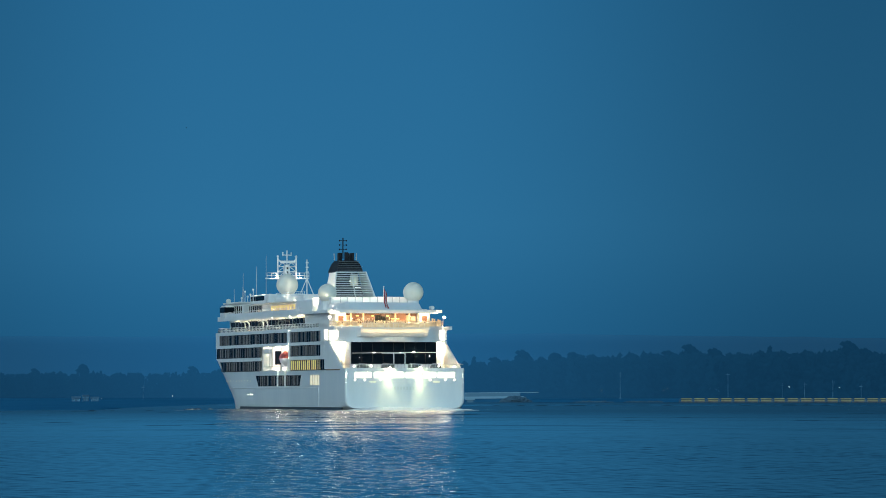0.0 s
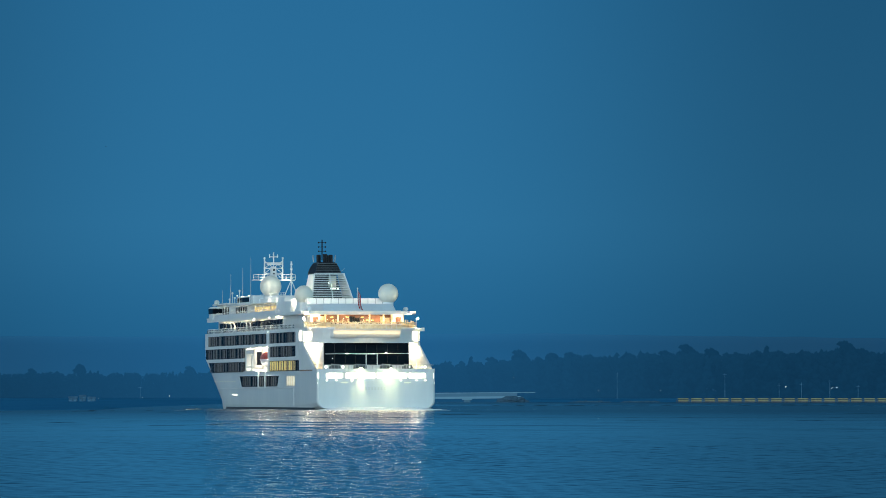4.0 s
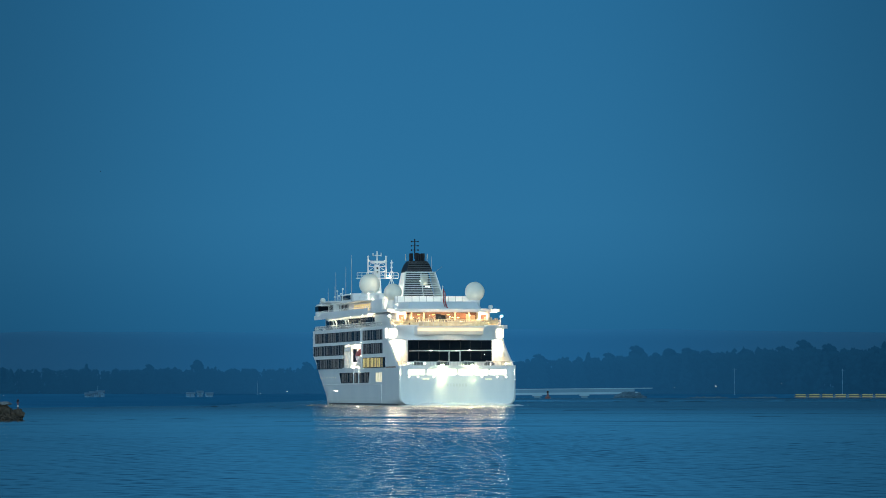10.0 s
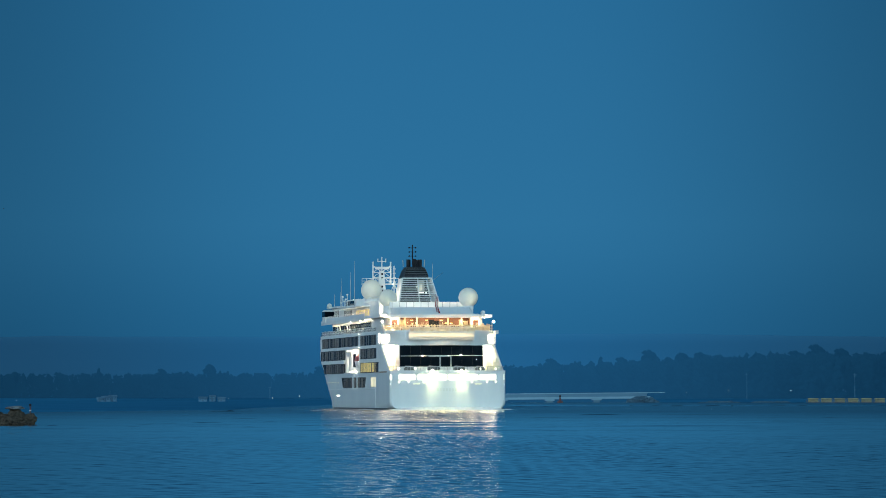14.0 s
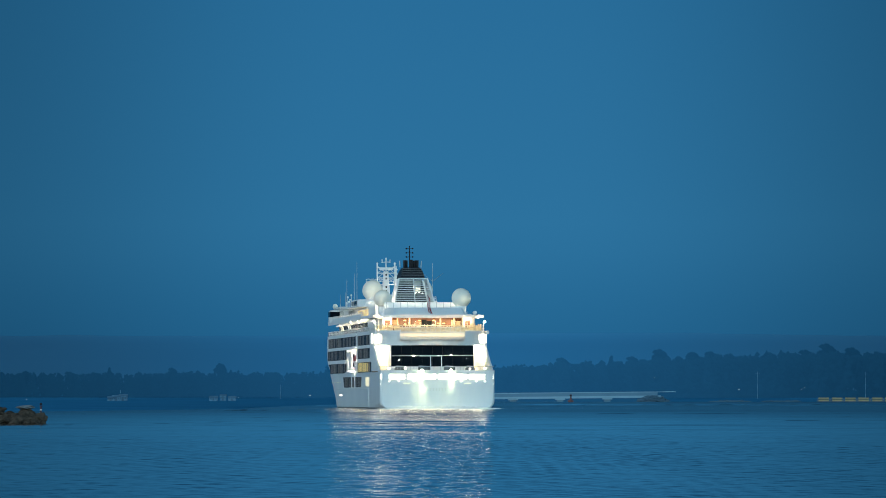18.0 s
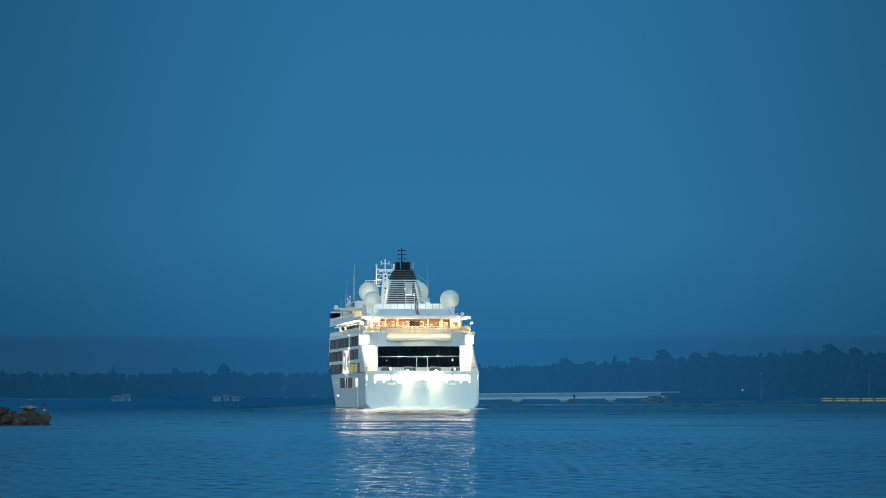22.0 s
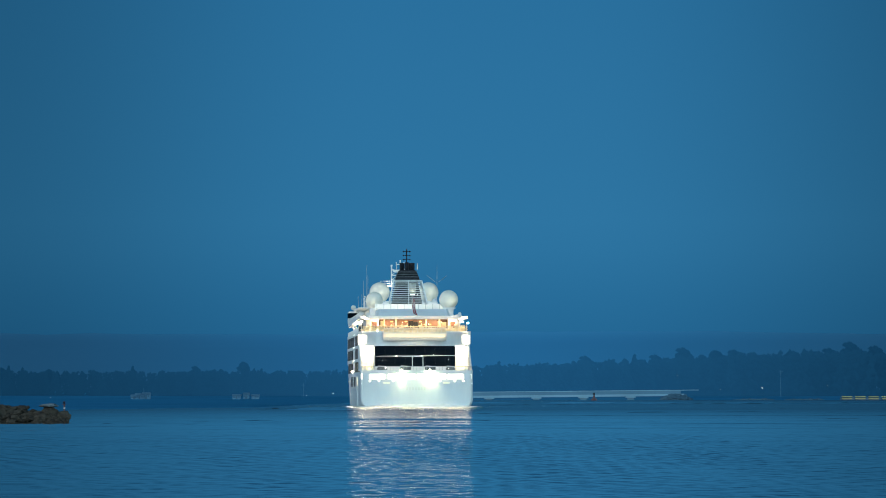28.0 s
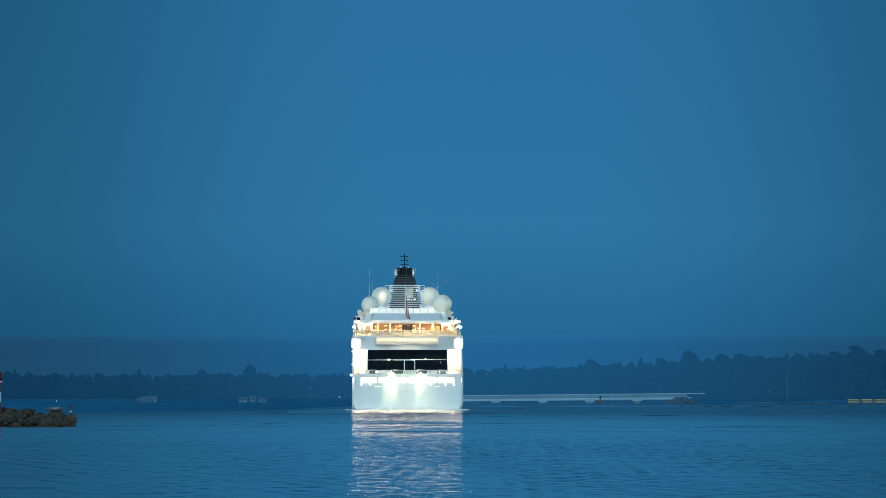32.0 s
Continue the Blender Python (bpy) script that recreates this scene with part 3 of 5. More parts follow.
core(73, 112, 7.7, 13.2, 4.2, WHITE, "boat_deck_wall")

ROWS = ((7.85, 10.0), (10.75, 12.95), (13.6, 15.75))
FORE_END = (172, 177, 172)
pane_bm = box(-0.02, 0.02, -1.15, 1.15, -1.0, 1.0)
PANE = mesh_of(pane_bm, "pane", GLASS)
PANE_C = mesh_of(box(-0.015, 0.015, -0.42, 0.42, -1.0, 1.0), "curtain", CURTAIN)
MULL = mesh_of(box(-0.03, 0.03, -0.10, 0.10, -1.08, 1.08), "mullion", FRAME)
PANE_L = mesh_of(box(-0.02, 0.02, -0.72, 0.72, -0.95, 0.95), "pane", LITPANE)
rnd = random.Random(4)
for s in (-1, 1):
    # solid bands between the window rows
    strip(s, 14, 192, 15.75, 16.45)
    strip(s, 20, 72, 12.95, 13.6)
    strip(s, 112, 192, 12.95, 13.6)
    strip(s, 16, 72, 10.0, 10.75)
    strip(s, 112, 192, 10.0, 10.75)
    strip(s, 73, 112, 12.95, 13.6)
    strip(s, 26.5, 31, 10.75, 15.75)
    strip(s, 70.5, 72.6, 7.75, 15.75, 0.5, -0.1, name="pillar")
    strip(s, 72.6, 75.0, 13.6, 15.75, 0.5, -0.02, name="pillar")
    # glowing balls added for the bright highlights on the pillar
    for c in (16.1, 13.3, 10.4):
        part("pillar_glint", ball((s * 12.08, 71.5, c), 0.07, u=8, v=6), PANELHI, ship, "small glowing ball imitating a highlight on the side pillar")
    for row, (c0, c1) in enumerate(ROWS):
        strip(s, FORE_END[row], 192, c0, c1)
        for b0, b1 in (((15, 31.5), (31.5, 70.5)) if row == 0 else ((31, 70.5),)) + (((112, FORE_END[row]),) if row < 2 else ((75, FORE_END[row]),)):
            band = strip(s, b0, b1, c0, c1, 0.1, 0.14, GLASS, "window_row", label="row of dark cabin windows")
            lit = row == 0 and b0 == 31.5
            count = int((b1 - b0) / 2.55)
            for i in range(count + 1):
                b = b0 + (b1 - b0) * i / count
                ang = math.atan2(half(b - 0.5, c0) - half(b + 0.5, c0), 1.0) * s
                mid = (c0 + c1) / 2
                w = (half(b, c0) + half(b, c1)) / 2
                shared("mullion", MULL, band, (s * (w - 0.09), b, mid), ang)
                if i < count:
                    b += (b1 - b0) / count / 2
                    w = (half(b, c0) + half(b, c1)) / 2
                    pick = rnd.random()
                    if lit:
                        shared("pane", PANE_L, band, (s * (w - 0.11), b + rnd.uniform(-0.3, 0.3), mid), ang)
                        if pick < 0.4:
                            shared("curtain", PANE_C, band, (s * (w - 0.08), b + rnd.uniform(-0.6, 0.6), mid), ang)
                    else:
                        shared("pane", PANE, band, (s * (w - 0.115), b, mid), ang)
                        if pick < 0.72:
                            shared("curtain", PANE_C, band, (s * (w - 0.08), b + rnd.uniform(-0.5, 0.5), mid), ang)
    # lower lounge window, set in a sloping recess
    edge = [(118.3, 7.0), (114.3, 4.6), (57.4, 4.65), (55.0, 6.95)]
    low = part("lounge_window", prism(edge, s * 11.86, s * 11.94), GLASS, ship, "wide dark lounge window with slanted ends low in the hull")
    for (b0, c0), (b1, c1) in zip(edge, edge[1:] + edge[:1]):
        part("window_trim", rod((s * 11.95, b0, c0), (s * 11.95, b1, c1), 0.07, None, 5), WHITE, low)
    for i in range(17):
        b = 58.4 + i * 3.43
        shared("mullion", MULL, low, (s * 11.97, b, 5.82), 0)
        # curtain panes here also imitate bay lamp reflections in the glass
        if i < 16 and rnd.random() < 0.65:
            shared("curtain", PANE_C, low, (s * 11.95, b + rnd.uniform(1.0, 2.4), 5.8))
    # slot lights aft, rows of small lit ports
    for i in range(4):
        part("slot_light", box(s * (BEAM - 0.1), s * (BEAM + 0.05), 32.5 + 3.1 * i, 34.2 + 3.1 * i, 4.9, 6.8), SLOT, ship, "tall lit slot window")
    for i in range(11):
        b = 126 + i * 4.1
        part("porthole", ball((s * half(b, 5.9), b, 5.9), 0.09, u=8, v=6), SLOT, ship, "small lit porthole")
    for b in (123, 126, 129):
        part("porthole", ball((s * half(b, 3.0), b, 3.0), 0.12, u=8, v=6), PORT, ship, "small lit porthole")

# boat bay: ceiling, floor, tenders, davit posts, lights
part("boat_deck", box(-11.6, 11.6, 73, 112, 7.55, 7.8), WHITE, ship)
for s in (-1, 1):
    for i in range(7):
        part("bay_lamp", box(s * 8.4, s * 10.8, 76 + 5.6 * i, 77.4 + 5.6 * i, 12.98, 13.12), BAYLAMP, ship, "bright ceiling lamp over the boat deck")
    for b in (84.2, 97.2, 101.5, 110.5):
        part("davit_post", box(s * 10.7, s * 11.6, b - 0.6, b + 0.6, 7.8, 13.0, bevel=0.1), WHITE, ship)
    part("davit_beam", box(s * 9.6, s * 11.5, 98, 111, 11.6, 12.5, bevel=0.1), WHITE, ship)
    part("hatch", box(s * 11.0, s * 11.25, 87.5, 95.5, 9.2, 12.0, bevel=0.08), BLACK, ship, "dark open hatch beside the tender")
    secs = []
    for i in range(9):
        t = -1 + 2 * i / 8
        r = 1.55 * (1 - abs(t) ** 3.0) + 0.12
        secs.append([(s * 10.3 + r * 0.95 * math.cos(k * math.pi / 6), 83.5 + 6.2 * t, 10.4 + r * math.sin(k * math.pi / 6)) for k in range(12)])
    boat = part("tender", rings(secs), WHITE, ship, "enclosed tender with a red canopy", True)
    part("canopy", rings([[(x, y, z + 0.06) if z > 10.3 else (x, y, 10.3) for x, y, z in sec] for sec in [[(s * 10.3 + (p[0] - s * 10.3) * 1.04, p[1], 10.4 + (p[2] - 10.4) * 1.04) for p in q] for q in secs]]), BOATRED, boat)
    # white bars with added lamps imitate the bay light's streaks on the hull
    for b in (76.4, 86.8):
        part("streak_bar", box(s * 11.85, s * 12.1, b - 0.9, b + 0.9, 4.4, 8.0, bevel=0.05), WHITE, ship, "white bar imitating a streak of bay light on the hull")
        part("added_streak_lamp", box(s * 12.12, s * 12.5, b - 0.35, b + 0.35, 8.06, 8.14), SPOT, ship, "small lamp added to brighten the streak bar")
    part("bay_sill", box(s * 11.5, s * 12.0, 74, 111, 7.7, 8.0), WHITE, ship)
    part("boat_rail", rod((s * 11.55, 73.5, 8.8), (s * 11.55, 111.5, 8.8), 0.05), WHITE, ship)

# ------------------------------------------------------------ stern
deck_plan = [(half(b, 7.8) - 0.02, b) for b in (0, 0.25, 0.6, 1.1, 2.2, 8, 24)]
part("aft_deck", plate(deck_plan + [(-x, y) for x, y in reversed(deck_plan)], 7.75, 8.0), TEAK, ship, "teak aft mooring deck")
bm = bmesh.new()
bul = [(half(b, 7.8), b) for b in (6, 2.2, 1.1, 0.6, 0.25)] + [(half(0, 7.8), 0)]
bul = bul + [(-x, y) for x, y in reversed(bul)]
rings([[(x * k, y + d, z) for x, y in bul] for k, d, z in ((1.002, -0.02, 7.3), (1.004, -0.03, 8.15), (0.985, 0.16, 8.15), (0.985, 0.16, 7.3))], bm, False, False)
part("bulwark", bm, HULL, ship)
# lit openings along the transom
for x0, x1 in ((-11.7, -10.5), (-9.95, -6.75), (-6.1, -3.85), (-3.1, -0.3), (0.25, 3.1), (3.7, 6.1), (6.6, 9.85), (10.35, 11.6)):
    yb = 0.0 if abs(x0 + x1) < 20 else 0.12
    part("mooring_port", box(x0, x1, yb - 0.06, yb + 0.1, 6.3, 7.28, bevel=0.03), PORT, ship, "brightly lit mooring deck opening")
for x in (-9.9, -8.0, -4.9, 5.0, 8.1, 9.9):
    part("stern_port", ball((x, -0.02, 5.85), 0.14, u=12, v=8), PORT, ship, "round lit port")
for x in (-11.62, 11.62):
    part("stern_port", ball((x, 0.4, 5.3), 0.17, u=12, v=8), PORT, ship)
# the brightness of this lettering is put in as glow
for x in (-6.4, 6.3):
    for i in range(5):
        part("letter_bar", box(x - 0.68 + i * 0.28, x - 0.46 + i * 0.28, -0.05, 0.05, 5.32 - 0.04 * (i % 2), 5.52), SLOT, ship, "pale lettering bar, made to glow")
for i in range(7):
    part("letter_bar", box(-2.2 + i * 0.62, -1.85 + i * 0.62, -0.04, 0.05, 3.9, 4.5), WORN, ship, "worn pale lettering bar, made to glow")
# hooded floodlights on short arms over the stern
for x in (-3.25, 2.75):
    lamp = part("floodlight", box(x - 0.24, x + 0.24, -1.65, -1.15, 8.14, 8.36, bevel=0.04), STEEL, ship, "hooded floodlight aimed down the stern")
    part("arm", rod((x, -1.3, 8.3), (x, 0.2, 8.0), 0.07), STEEL, lamp)
    part("lens", box(x - 0.15, x + 0.15, -1.6, -1.2, 8.10, 8.14), FLOOD, lamp)
    # side plates added to narrow the beam down the transom
    for s in (-1, 1):
        part("hood", box(x + s * 0.21, x + s * 0.24, -1.68, -1.12, 7.55, 8.14), STEEL, lamp)
    part("bulb", ball((x, -1.85, 8.15), 0.13, u=10, v=8), FLOODBULB, lamp)
# dark wide glazing of the aft hall, side returns
part("aft_hall", box(-8.7, 8.7, 13.4, 24, 8.0, 13.38), WHITE, ship)
hall = part("hall_window", box(-8.55, 8.55, 13.25, 13.45, 8.9, 13.35), GLASS, ship, "wide black glazed wall across the stern")
for i in range(9):
    x = -8.55 + 17.1 * i / 8
    part("glazing_bar", box(x - 0.04, x + 0.04, 13.14, 13.26, 8.9, 13.35), BLACK, hall)
part("handrail", rod((-8.5, 12.6, 11.15), (8.5, 12.6, 11.3), 0.06), WHITE, ship)
for x, z in ((-4.0, 11.2), (1.3, 11.25), (3.9, 11.45), (-7.0, 10.3), (7.1, 10.5)):
    part("deck_lamp", ball((x, 12.5, z), 0.085 if abs(x) < 5 else 0.045, u=10, v=8), SPOT, ship, "small bright deck lamp")
for x in (-10.0, 9.9, -6.6, 6.8):
    part("deck_lamp", ball((x, 0.5, 8.5), 0.10, u=10, v=8), SPOT, ship, "small bright deck lamp")
gate = part("gantry", box(-0.75, -0.6, 9, 9.15, 8.0, 11.2), WHITE, ship, "white portal frame on the aft deck")
part("post", box(1.5, 1.65, 9, 9.15, 8.0, 11.2), WHITE, gate)
part("crossbar", box(-3.0, 1.65, 9, 9.15, 11.05, 11.25), WHITE, gate)
# deck gear in front of the glazing
for x0, x1, z in ((-3.4, -1.0, 9.05), (1.9, 4.2, 8.95), (-8.3, -6.2, 8.8), (6.4, 8.3, 8.8)):
    part("winch", box(x0, x1, 6, 8, 8.0, z, bevel=0.15), FRAME, ship, "grey mooring winch")
    part("drum", rod((x0 + 0.2, 6.6, 8.8), (x1 - 0.2, 6.6, 8.6), 0.4, None, 12), FRAME, ship)
part("aft_rail", rings([[(x * k, y + d, z) for x, y in bul] for k, d, z in ((0.99, 0.1, 8.85), (0.99, 0.1, 8.95), (0.985, 0.16, 8.95), (0.985, 0.16, 8.85))], None, False, False), STEEL, ship)
POST = mesh_of(rod((0, 0, 0), (0, 0, 0.85), 0.03, None, 5), "rail_post", STEEL)
for i in range(33):
    shared("rail_post", POST, ship, (-11 + 22 * i / 32, 0.4, 8.1))
# slanting side screens and the lit walls behind them
for s in (-1, 1):
    part("side_screen", prism([(3.0, 8.0), (21.0, 13.4), (26, 13.4), (26, 8.0)], s * 11.55, s * 11.88), WHITE, ship, "slanting white side screen")
    part("aft_wall", box(s * 8.7, s * 11.55, 22.0, 24, 8.0, 13.4), WHITE, ship, "floodlit white wall")
    part("wall_lamp", box(s * 8.9, s * 10.9, 20.3, 21.6, 13.37, 13.385), WALLLAMP, ship, "bright soffit lamp")
    part("door", box(s * 9.2, s * 10.2, 21.9, 22.05, 8.0, 10.2), SLOT, ship, "open doorway with yellow light")
    bm = bmesh.new()
    for i in range(5):
        rod((s * 11.6, 2.6 + 0.1 * i, 8.0 + 0.25 * i), (s * 11.6, 6 + 0.1 * i, 8.0 + 0.25 * i), 0.03, bm, 4)
    part("side_rail", bm, STEEL, ship)


# terrace with a bowed front
def bow_front(a, b0=12.0, sweep=9.5):
    return b0 + sweep * (abs(a) / 11.6) ** 2.3


arc = [-11.7 + 23.4 * i / 28 for i in range(29)]
part("terrace", plate([(a, bow_front(a)) for a in arc] + [(11.7, 60), (-11.7, 60)], 13.4, 16.3), WHITE, ship, "bowed white terrace front")
rim = [[(a * 0.995, bow_front(a) + d, z) for a in arc] for d, z in ((0.0, 16.2), (0.12, 16.5), (0.3, 16.5), (0.4, 16.3))]
part("terrace_bulwark", rings(rim, None, False, False), WHITE, ship)
balcony = part("balcony", plate([(-7.3, 13.0), (-7.0, 10.2), (-6.4, 9.7), (6.2, 9.7), (6.8, 10.2), (7.1, 13.0)], 16.02, 16.15), WHITE, ship, "shallow white balcony below the terrace rail")
part("apron", rings([[(-7.2, 14.5, z), (-6.9 * k, b, z), (6.7 * k, b, z), (7.0, 14.5, z)] for k, b, z in ((0.97, 11.97, 14.4), (0.99, 11.8, 14.6), (1.0, 11.6, 15.2), (1.0, 11.6, 16.02))]), WHITE, balcony, "white apron under the balcony, warmly lit")
# lip added to hide the strip lamp under the balcony
part("lamp_hiding_fascia", box(-7.0, 6.8, 9.62, 9.70, 15.90, 16.18), WHITE, balcony)
part("balcony_lamp", box(-6.6, 6.4, 10.7, 11.2, 15.98, 16.01), WARMLINE, balcony, "warm strip lamp under the balcony")
for i in range(13):
    a = -6.3 + 12.4 * i / 12
    part("balcony_panel", box(a - 0.46, a + 0.46, 9.86, 9.90, 16.2, 17.0 - 0.2 * (i % 4 == 2)), FROSTED, balcony, "cream frosted balcony panel")
    part("balcony_post", rod((a - 0.52, 9.88, 16.15), (a - 0.52, 9.88, 17.05), 0.04, None, 5), WHITE, balcony)
part("balcony_rail", rod((-6.9, 9.88, 17.06), (6.7, 9.88, 17.06), 0.05), WHITE, balcony)
# unseen strip added so that the balcony panels look lit
part("added_balcony_strip", box(-6.6, 6.4, 10.3, 10.5, 16.155, 16.175), RAILLIGHT, balcony, "low warm strip added to light the balcony panels from behind")
# unseen strips added to brighten the terrace rail
for i in range(28):
    a = (arc[i] + arc[i + 1]) / 2 * 0.97
    part("added_terrace_strip", box(a - 0.33, a + 0.33, bow_front(a) + 0.62, bow_front(a) + 0.72, 16.38, 16.40), RAILLIGHT, ship, "low warm strip added to light the terrace rail from inside")
bm = bmesh.new()
for i in range(60):
    a = -11.2 + 22.4 * i / 59
    rod((a, bow_front(a) + 0.3, 16.4), (a, bow_front(a) + 0.3, 17.5), 0.05, bm, 4)
for z in (16.95, 17.5):
    for i in range(28):
        rod((arc[i] * 0.985, bow_front(arc[i]) + 0.3, z), (arc[i + 1] * 0.985, bow_front(arc[i + 1]) + 0.3, z), 0.07, bm, 4)
part("terrace_rail", bm, FROSTED, ship, "thin cream railing")
rnd = random.Random(31)
for s in (-1, 1):
    for i in range(7):
        a = s * (7.6 + 0.52 * i)
        part("wind_screen", box(a - 0.16, a + 0.16, bow_front(a) + 1.2, bow_front(a) + 1.28, 16.36, 17.5 + rnd.uniform(0, 0.8)), FROSTED, ship, "narrow cream wind screen on the terrace")
part("terrace_floor", plate([(a * 0.97, bow_front(a) + 0.8) for a in arc] + [(11.2, 32), (-11.2, 32)], 16.3, 16.36), TEAK, ship)
# rounded side bays at the terrace ends; their lit walls are drawn as glowing surfaces
for s in (-1, 1):
    rr = [(24.4 + math.cos(k) * 0.8, 15.1 + math.sin(k) * 0.8) for k in (0.0, 0.5, 1.0, 1.57)] + [(21.4, 15.9), (21.4, 13.85)] + [(24.4 + math.cos(k) * 0.8, 14.7 + math.sin(k) * 0.8) for k in (-1.57, -1.0, -0.5)]
    bay = part("side_bay", prism([(25 + (y - 25) * 1.08, 15.0 + (z - 15.0) * 1.12) for y, z in rr], s * 11.66, s * 11.92), WHITE, ship, "rounded side bay, its lit walls made to glow")
    part("bay_strip", prism(rr, s * 11.93, s * 12.03), BAYGLOW, bay)
    secs = []
    for i in range(10):
        a = 10.2 + 1.8 * i / 9
        u = max(0.0, 0.75 - (a - 10.2))
        inset = 0.75 - math.sqrt(max(0.0, 0.5625 - u * u))
        secs.append([(s * a, bow_front(a) - d, z) for d, z in ((0.10, 13.75 + inset), (0.10, 15.8 - 0.35 * inset), (-0.05, 15.8 - 0.35 * inset), (-0.05, 13.75 + inset))])
    part("bay_end", rings(secs), BAYGLOW, bay)
    part("bay_corner", rod((s * 11.72, 21.75, 13.85), (s * 11.72, 21.75, 15.8), 0.34, None, 14), BAYGLOW, bay)

# lounge behind the terrace
part("lounge_block", box(-10.2, 10.2, 30, 62, 16.3, 19.3), WHITE, ship)
part("lounge_wall", box(-7.4, 7.4, 29.7, 30, 16.36, 19.2), WOODWALL, ship, "wood-panelled lounge front")
rnd = random.Random(12)
for i in range(14):
    x0 = -7.2 + i * 1.03
    m = GLASS if i in (6, 7) else FROSTED if i in (0, 12, 13) else (WOODDARK, WOODWALL, WOODDARK, WOODWALL, CURTAIN)[rnd.randrange(5)]
    pw = part("lounge_panel", box(x0 + 0.05, x0 + 0.98, 29.5, 29.7, 16.45, 18.85 - 0.25 * (i % 3 == 1)), m, ship, "glass door" if m is GLASS else "cream end wall panel" if m is FROSTED else "wooden lounge panel")
    part("panel_frame", box(x0 - 0.05, x0 + 0.05, 29.42, 29.55, 16.4, 19.0), BLACK if i in (6, 7, 8) else WOODDARK, pw)
    if m in (WOODDARK, WOODWALL):
        # a shelf with pale things on it, and a lit niche over it
        z = 17.25 + 0.3 * rnd.randrange(3)
        part("shelf", box(x0 + 0.1, x0 + 0.93, 29.1, 29.5, z, z + 0.07), FROSTED, pw)
        for q in range(3):
            w = rnd.uniform(0.06, 0.16)
            x = x0 + 0.2 + 0.27 * q
            part("shelf_item", box(x, x + w, 29.2, 29.4, z + 0.07, z + rnd.uniform(0.2, 0.55)), (FROSTED, WOODDARK, CURTAIN)[rnd.randrange(3)], pw)
        if rnd.random() < 0.55:
            part("niche_light", box(x0 + 0.2, x0 + 0.8, 29.44, 29.49, z + 0.75, z + 0.95), WARMWIN, pw, "warm lit niche")
for a in (-6.3, -3.75, 2.75, 5.6):
    part("column", rod((a, 27.4, 16.36), (a, 27.4, 19.2), 0.17, None, 12), FROSTED, ship, "cream terrace column")
for a in (-1.2, -0.35, 0.5, 1.1):
    part("door_bar", box(a - 0.04, a + 0.04, 29.38, 29.46, 16.4, 18.7), BLACK, ship)
for x, z in ((-5.6, 18.2), (-2.3, 18.5), (1.9, 18.4), (3.4, 18.1), (6.2, 18.5)):
    part("wall_lamp", ball((x, 29.3, z), 0.04, u=8, v=6), WARM, ship, "small warm wall lamp")
for i in range(6):
    part("ceiling_lamp", box(-8.6 + i * 3.2, -7.4 + i * 3.2, 23, 28.8, 19.235, 19.245), WARM, ship, "warm ceiling lamp over the terrace")
for s in (-1, 1):
    part("corner_wall", box(s * 7.5, s * 9.4, 26.5, 30, 16.36, 19.2), WHITE, ship)
    part("corner_window", box(s * 7.9, s * 9.0, 26.35, 26.5, 17.2, 18.7), WOODWALL, ship)
    part("corner_lamp", box(s * 9.6, s * 10.8, 22.6, 27, 19.20, 19.21), WARM, ship)
# unseen strip added to light the terrace rail; the lip conceals it
part("added_edge_lamp", box(-8.3, 8.3, 21.5, 22.3, 19.235, 19.245), EDGE, ship, "warm strip added under the roof edge, hidden by a lip")
part("lamp_hiding_lip", box(-9.5, 9.5, 21.32, 21.42, 19.15, 19.25), WHITE, ship)
for i in range(15):
    a = -10.2 + 20.4 * i / 14
    part("rail_panel", box(a - 0.48, a + 0.48, bow_front(a) + 0.38, bow_front(a) + 0.42, 16.5, 17.1 + 0.16 * (i % 3)), FROSTED, ship, "cream frosted rail panel")
for i in range(9):
    a = -6.6 + 13.2 * i / 8
    pl = part("planter", box(a - 0.6, a + 0.6, 17.6, 18.2, 16.36, 16.95 + 0.3 * (i % 4 == 1), bevel=0.05), FROSTED, ship, "cream planter box on the terrace")
# chairs and cabinets just inside, in front of the panelled wall
rnd = random.Random(44)
for i in range(22):
    x = -7.0 + 14.0 * (i + rnd.uniform(-0.3, 0.3)) / 21
    w, h, b = rnd.uniform(0.22, 0.4), rnd.uniform(0.9, 1.7), rnd.uniform(26.5, 29.0)
    m = (FROSTED, WOODDARK, FROSTED, CURTAIN, FROSTED)[rnd.randrange(5)]
    seat = part("lounge_chair", box(x - w, x + w, b, b + 0.5, 16.36, 16.36 + 0.5 * h, bevel=0.04), m, ship)
    part("backrest", box(x - w, x - w + 0.12, b, b + 0.5, 16.36 + 0.5 * h, 16.36 + h), m, seat)
# tables, chairs seen as pale outlines on the terrace
rnd = random.Random(8)
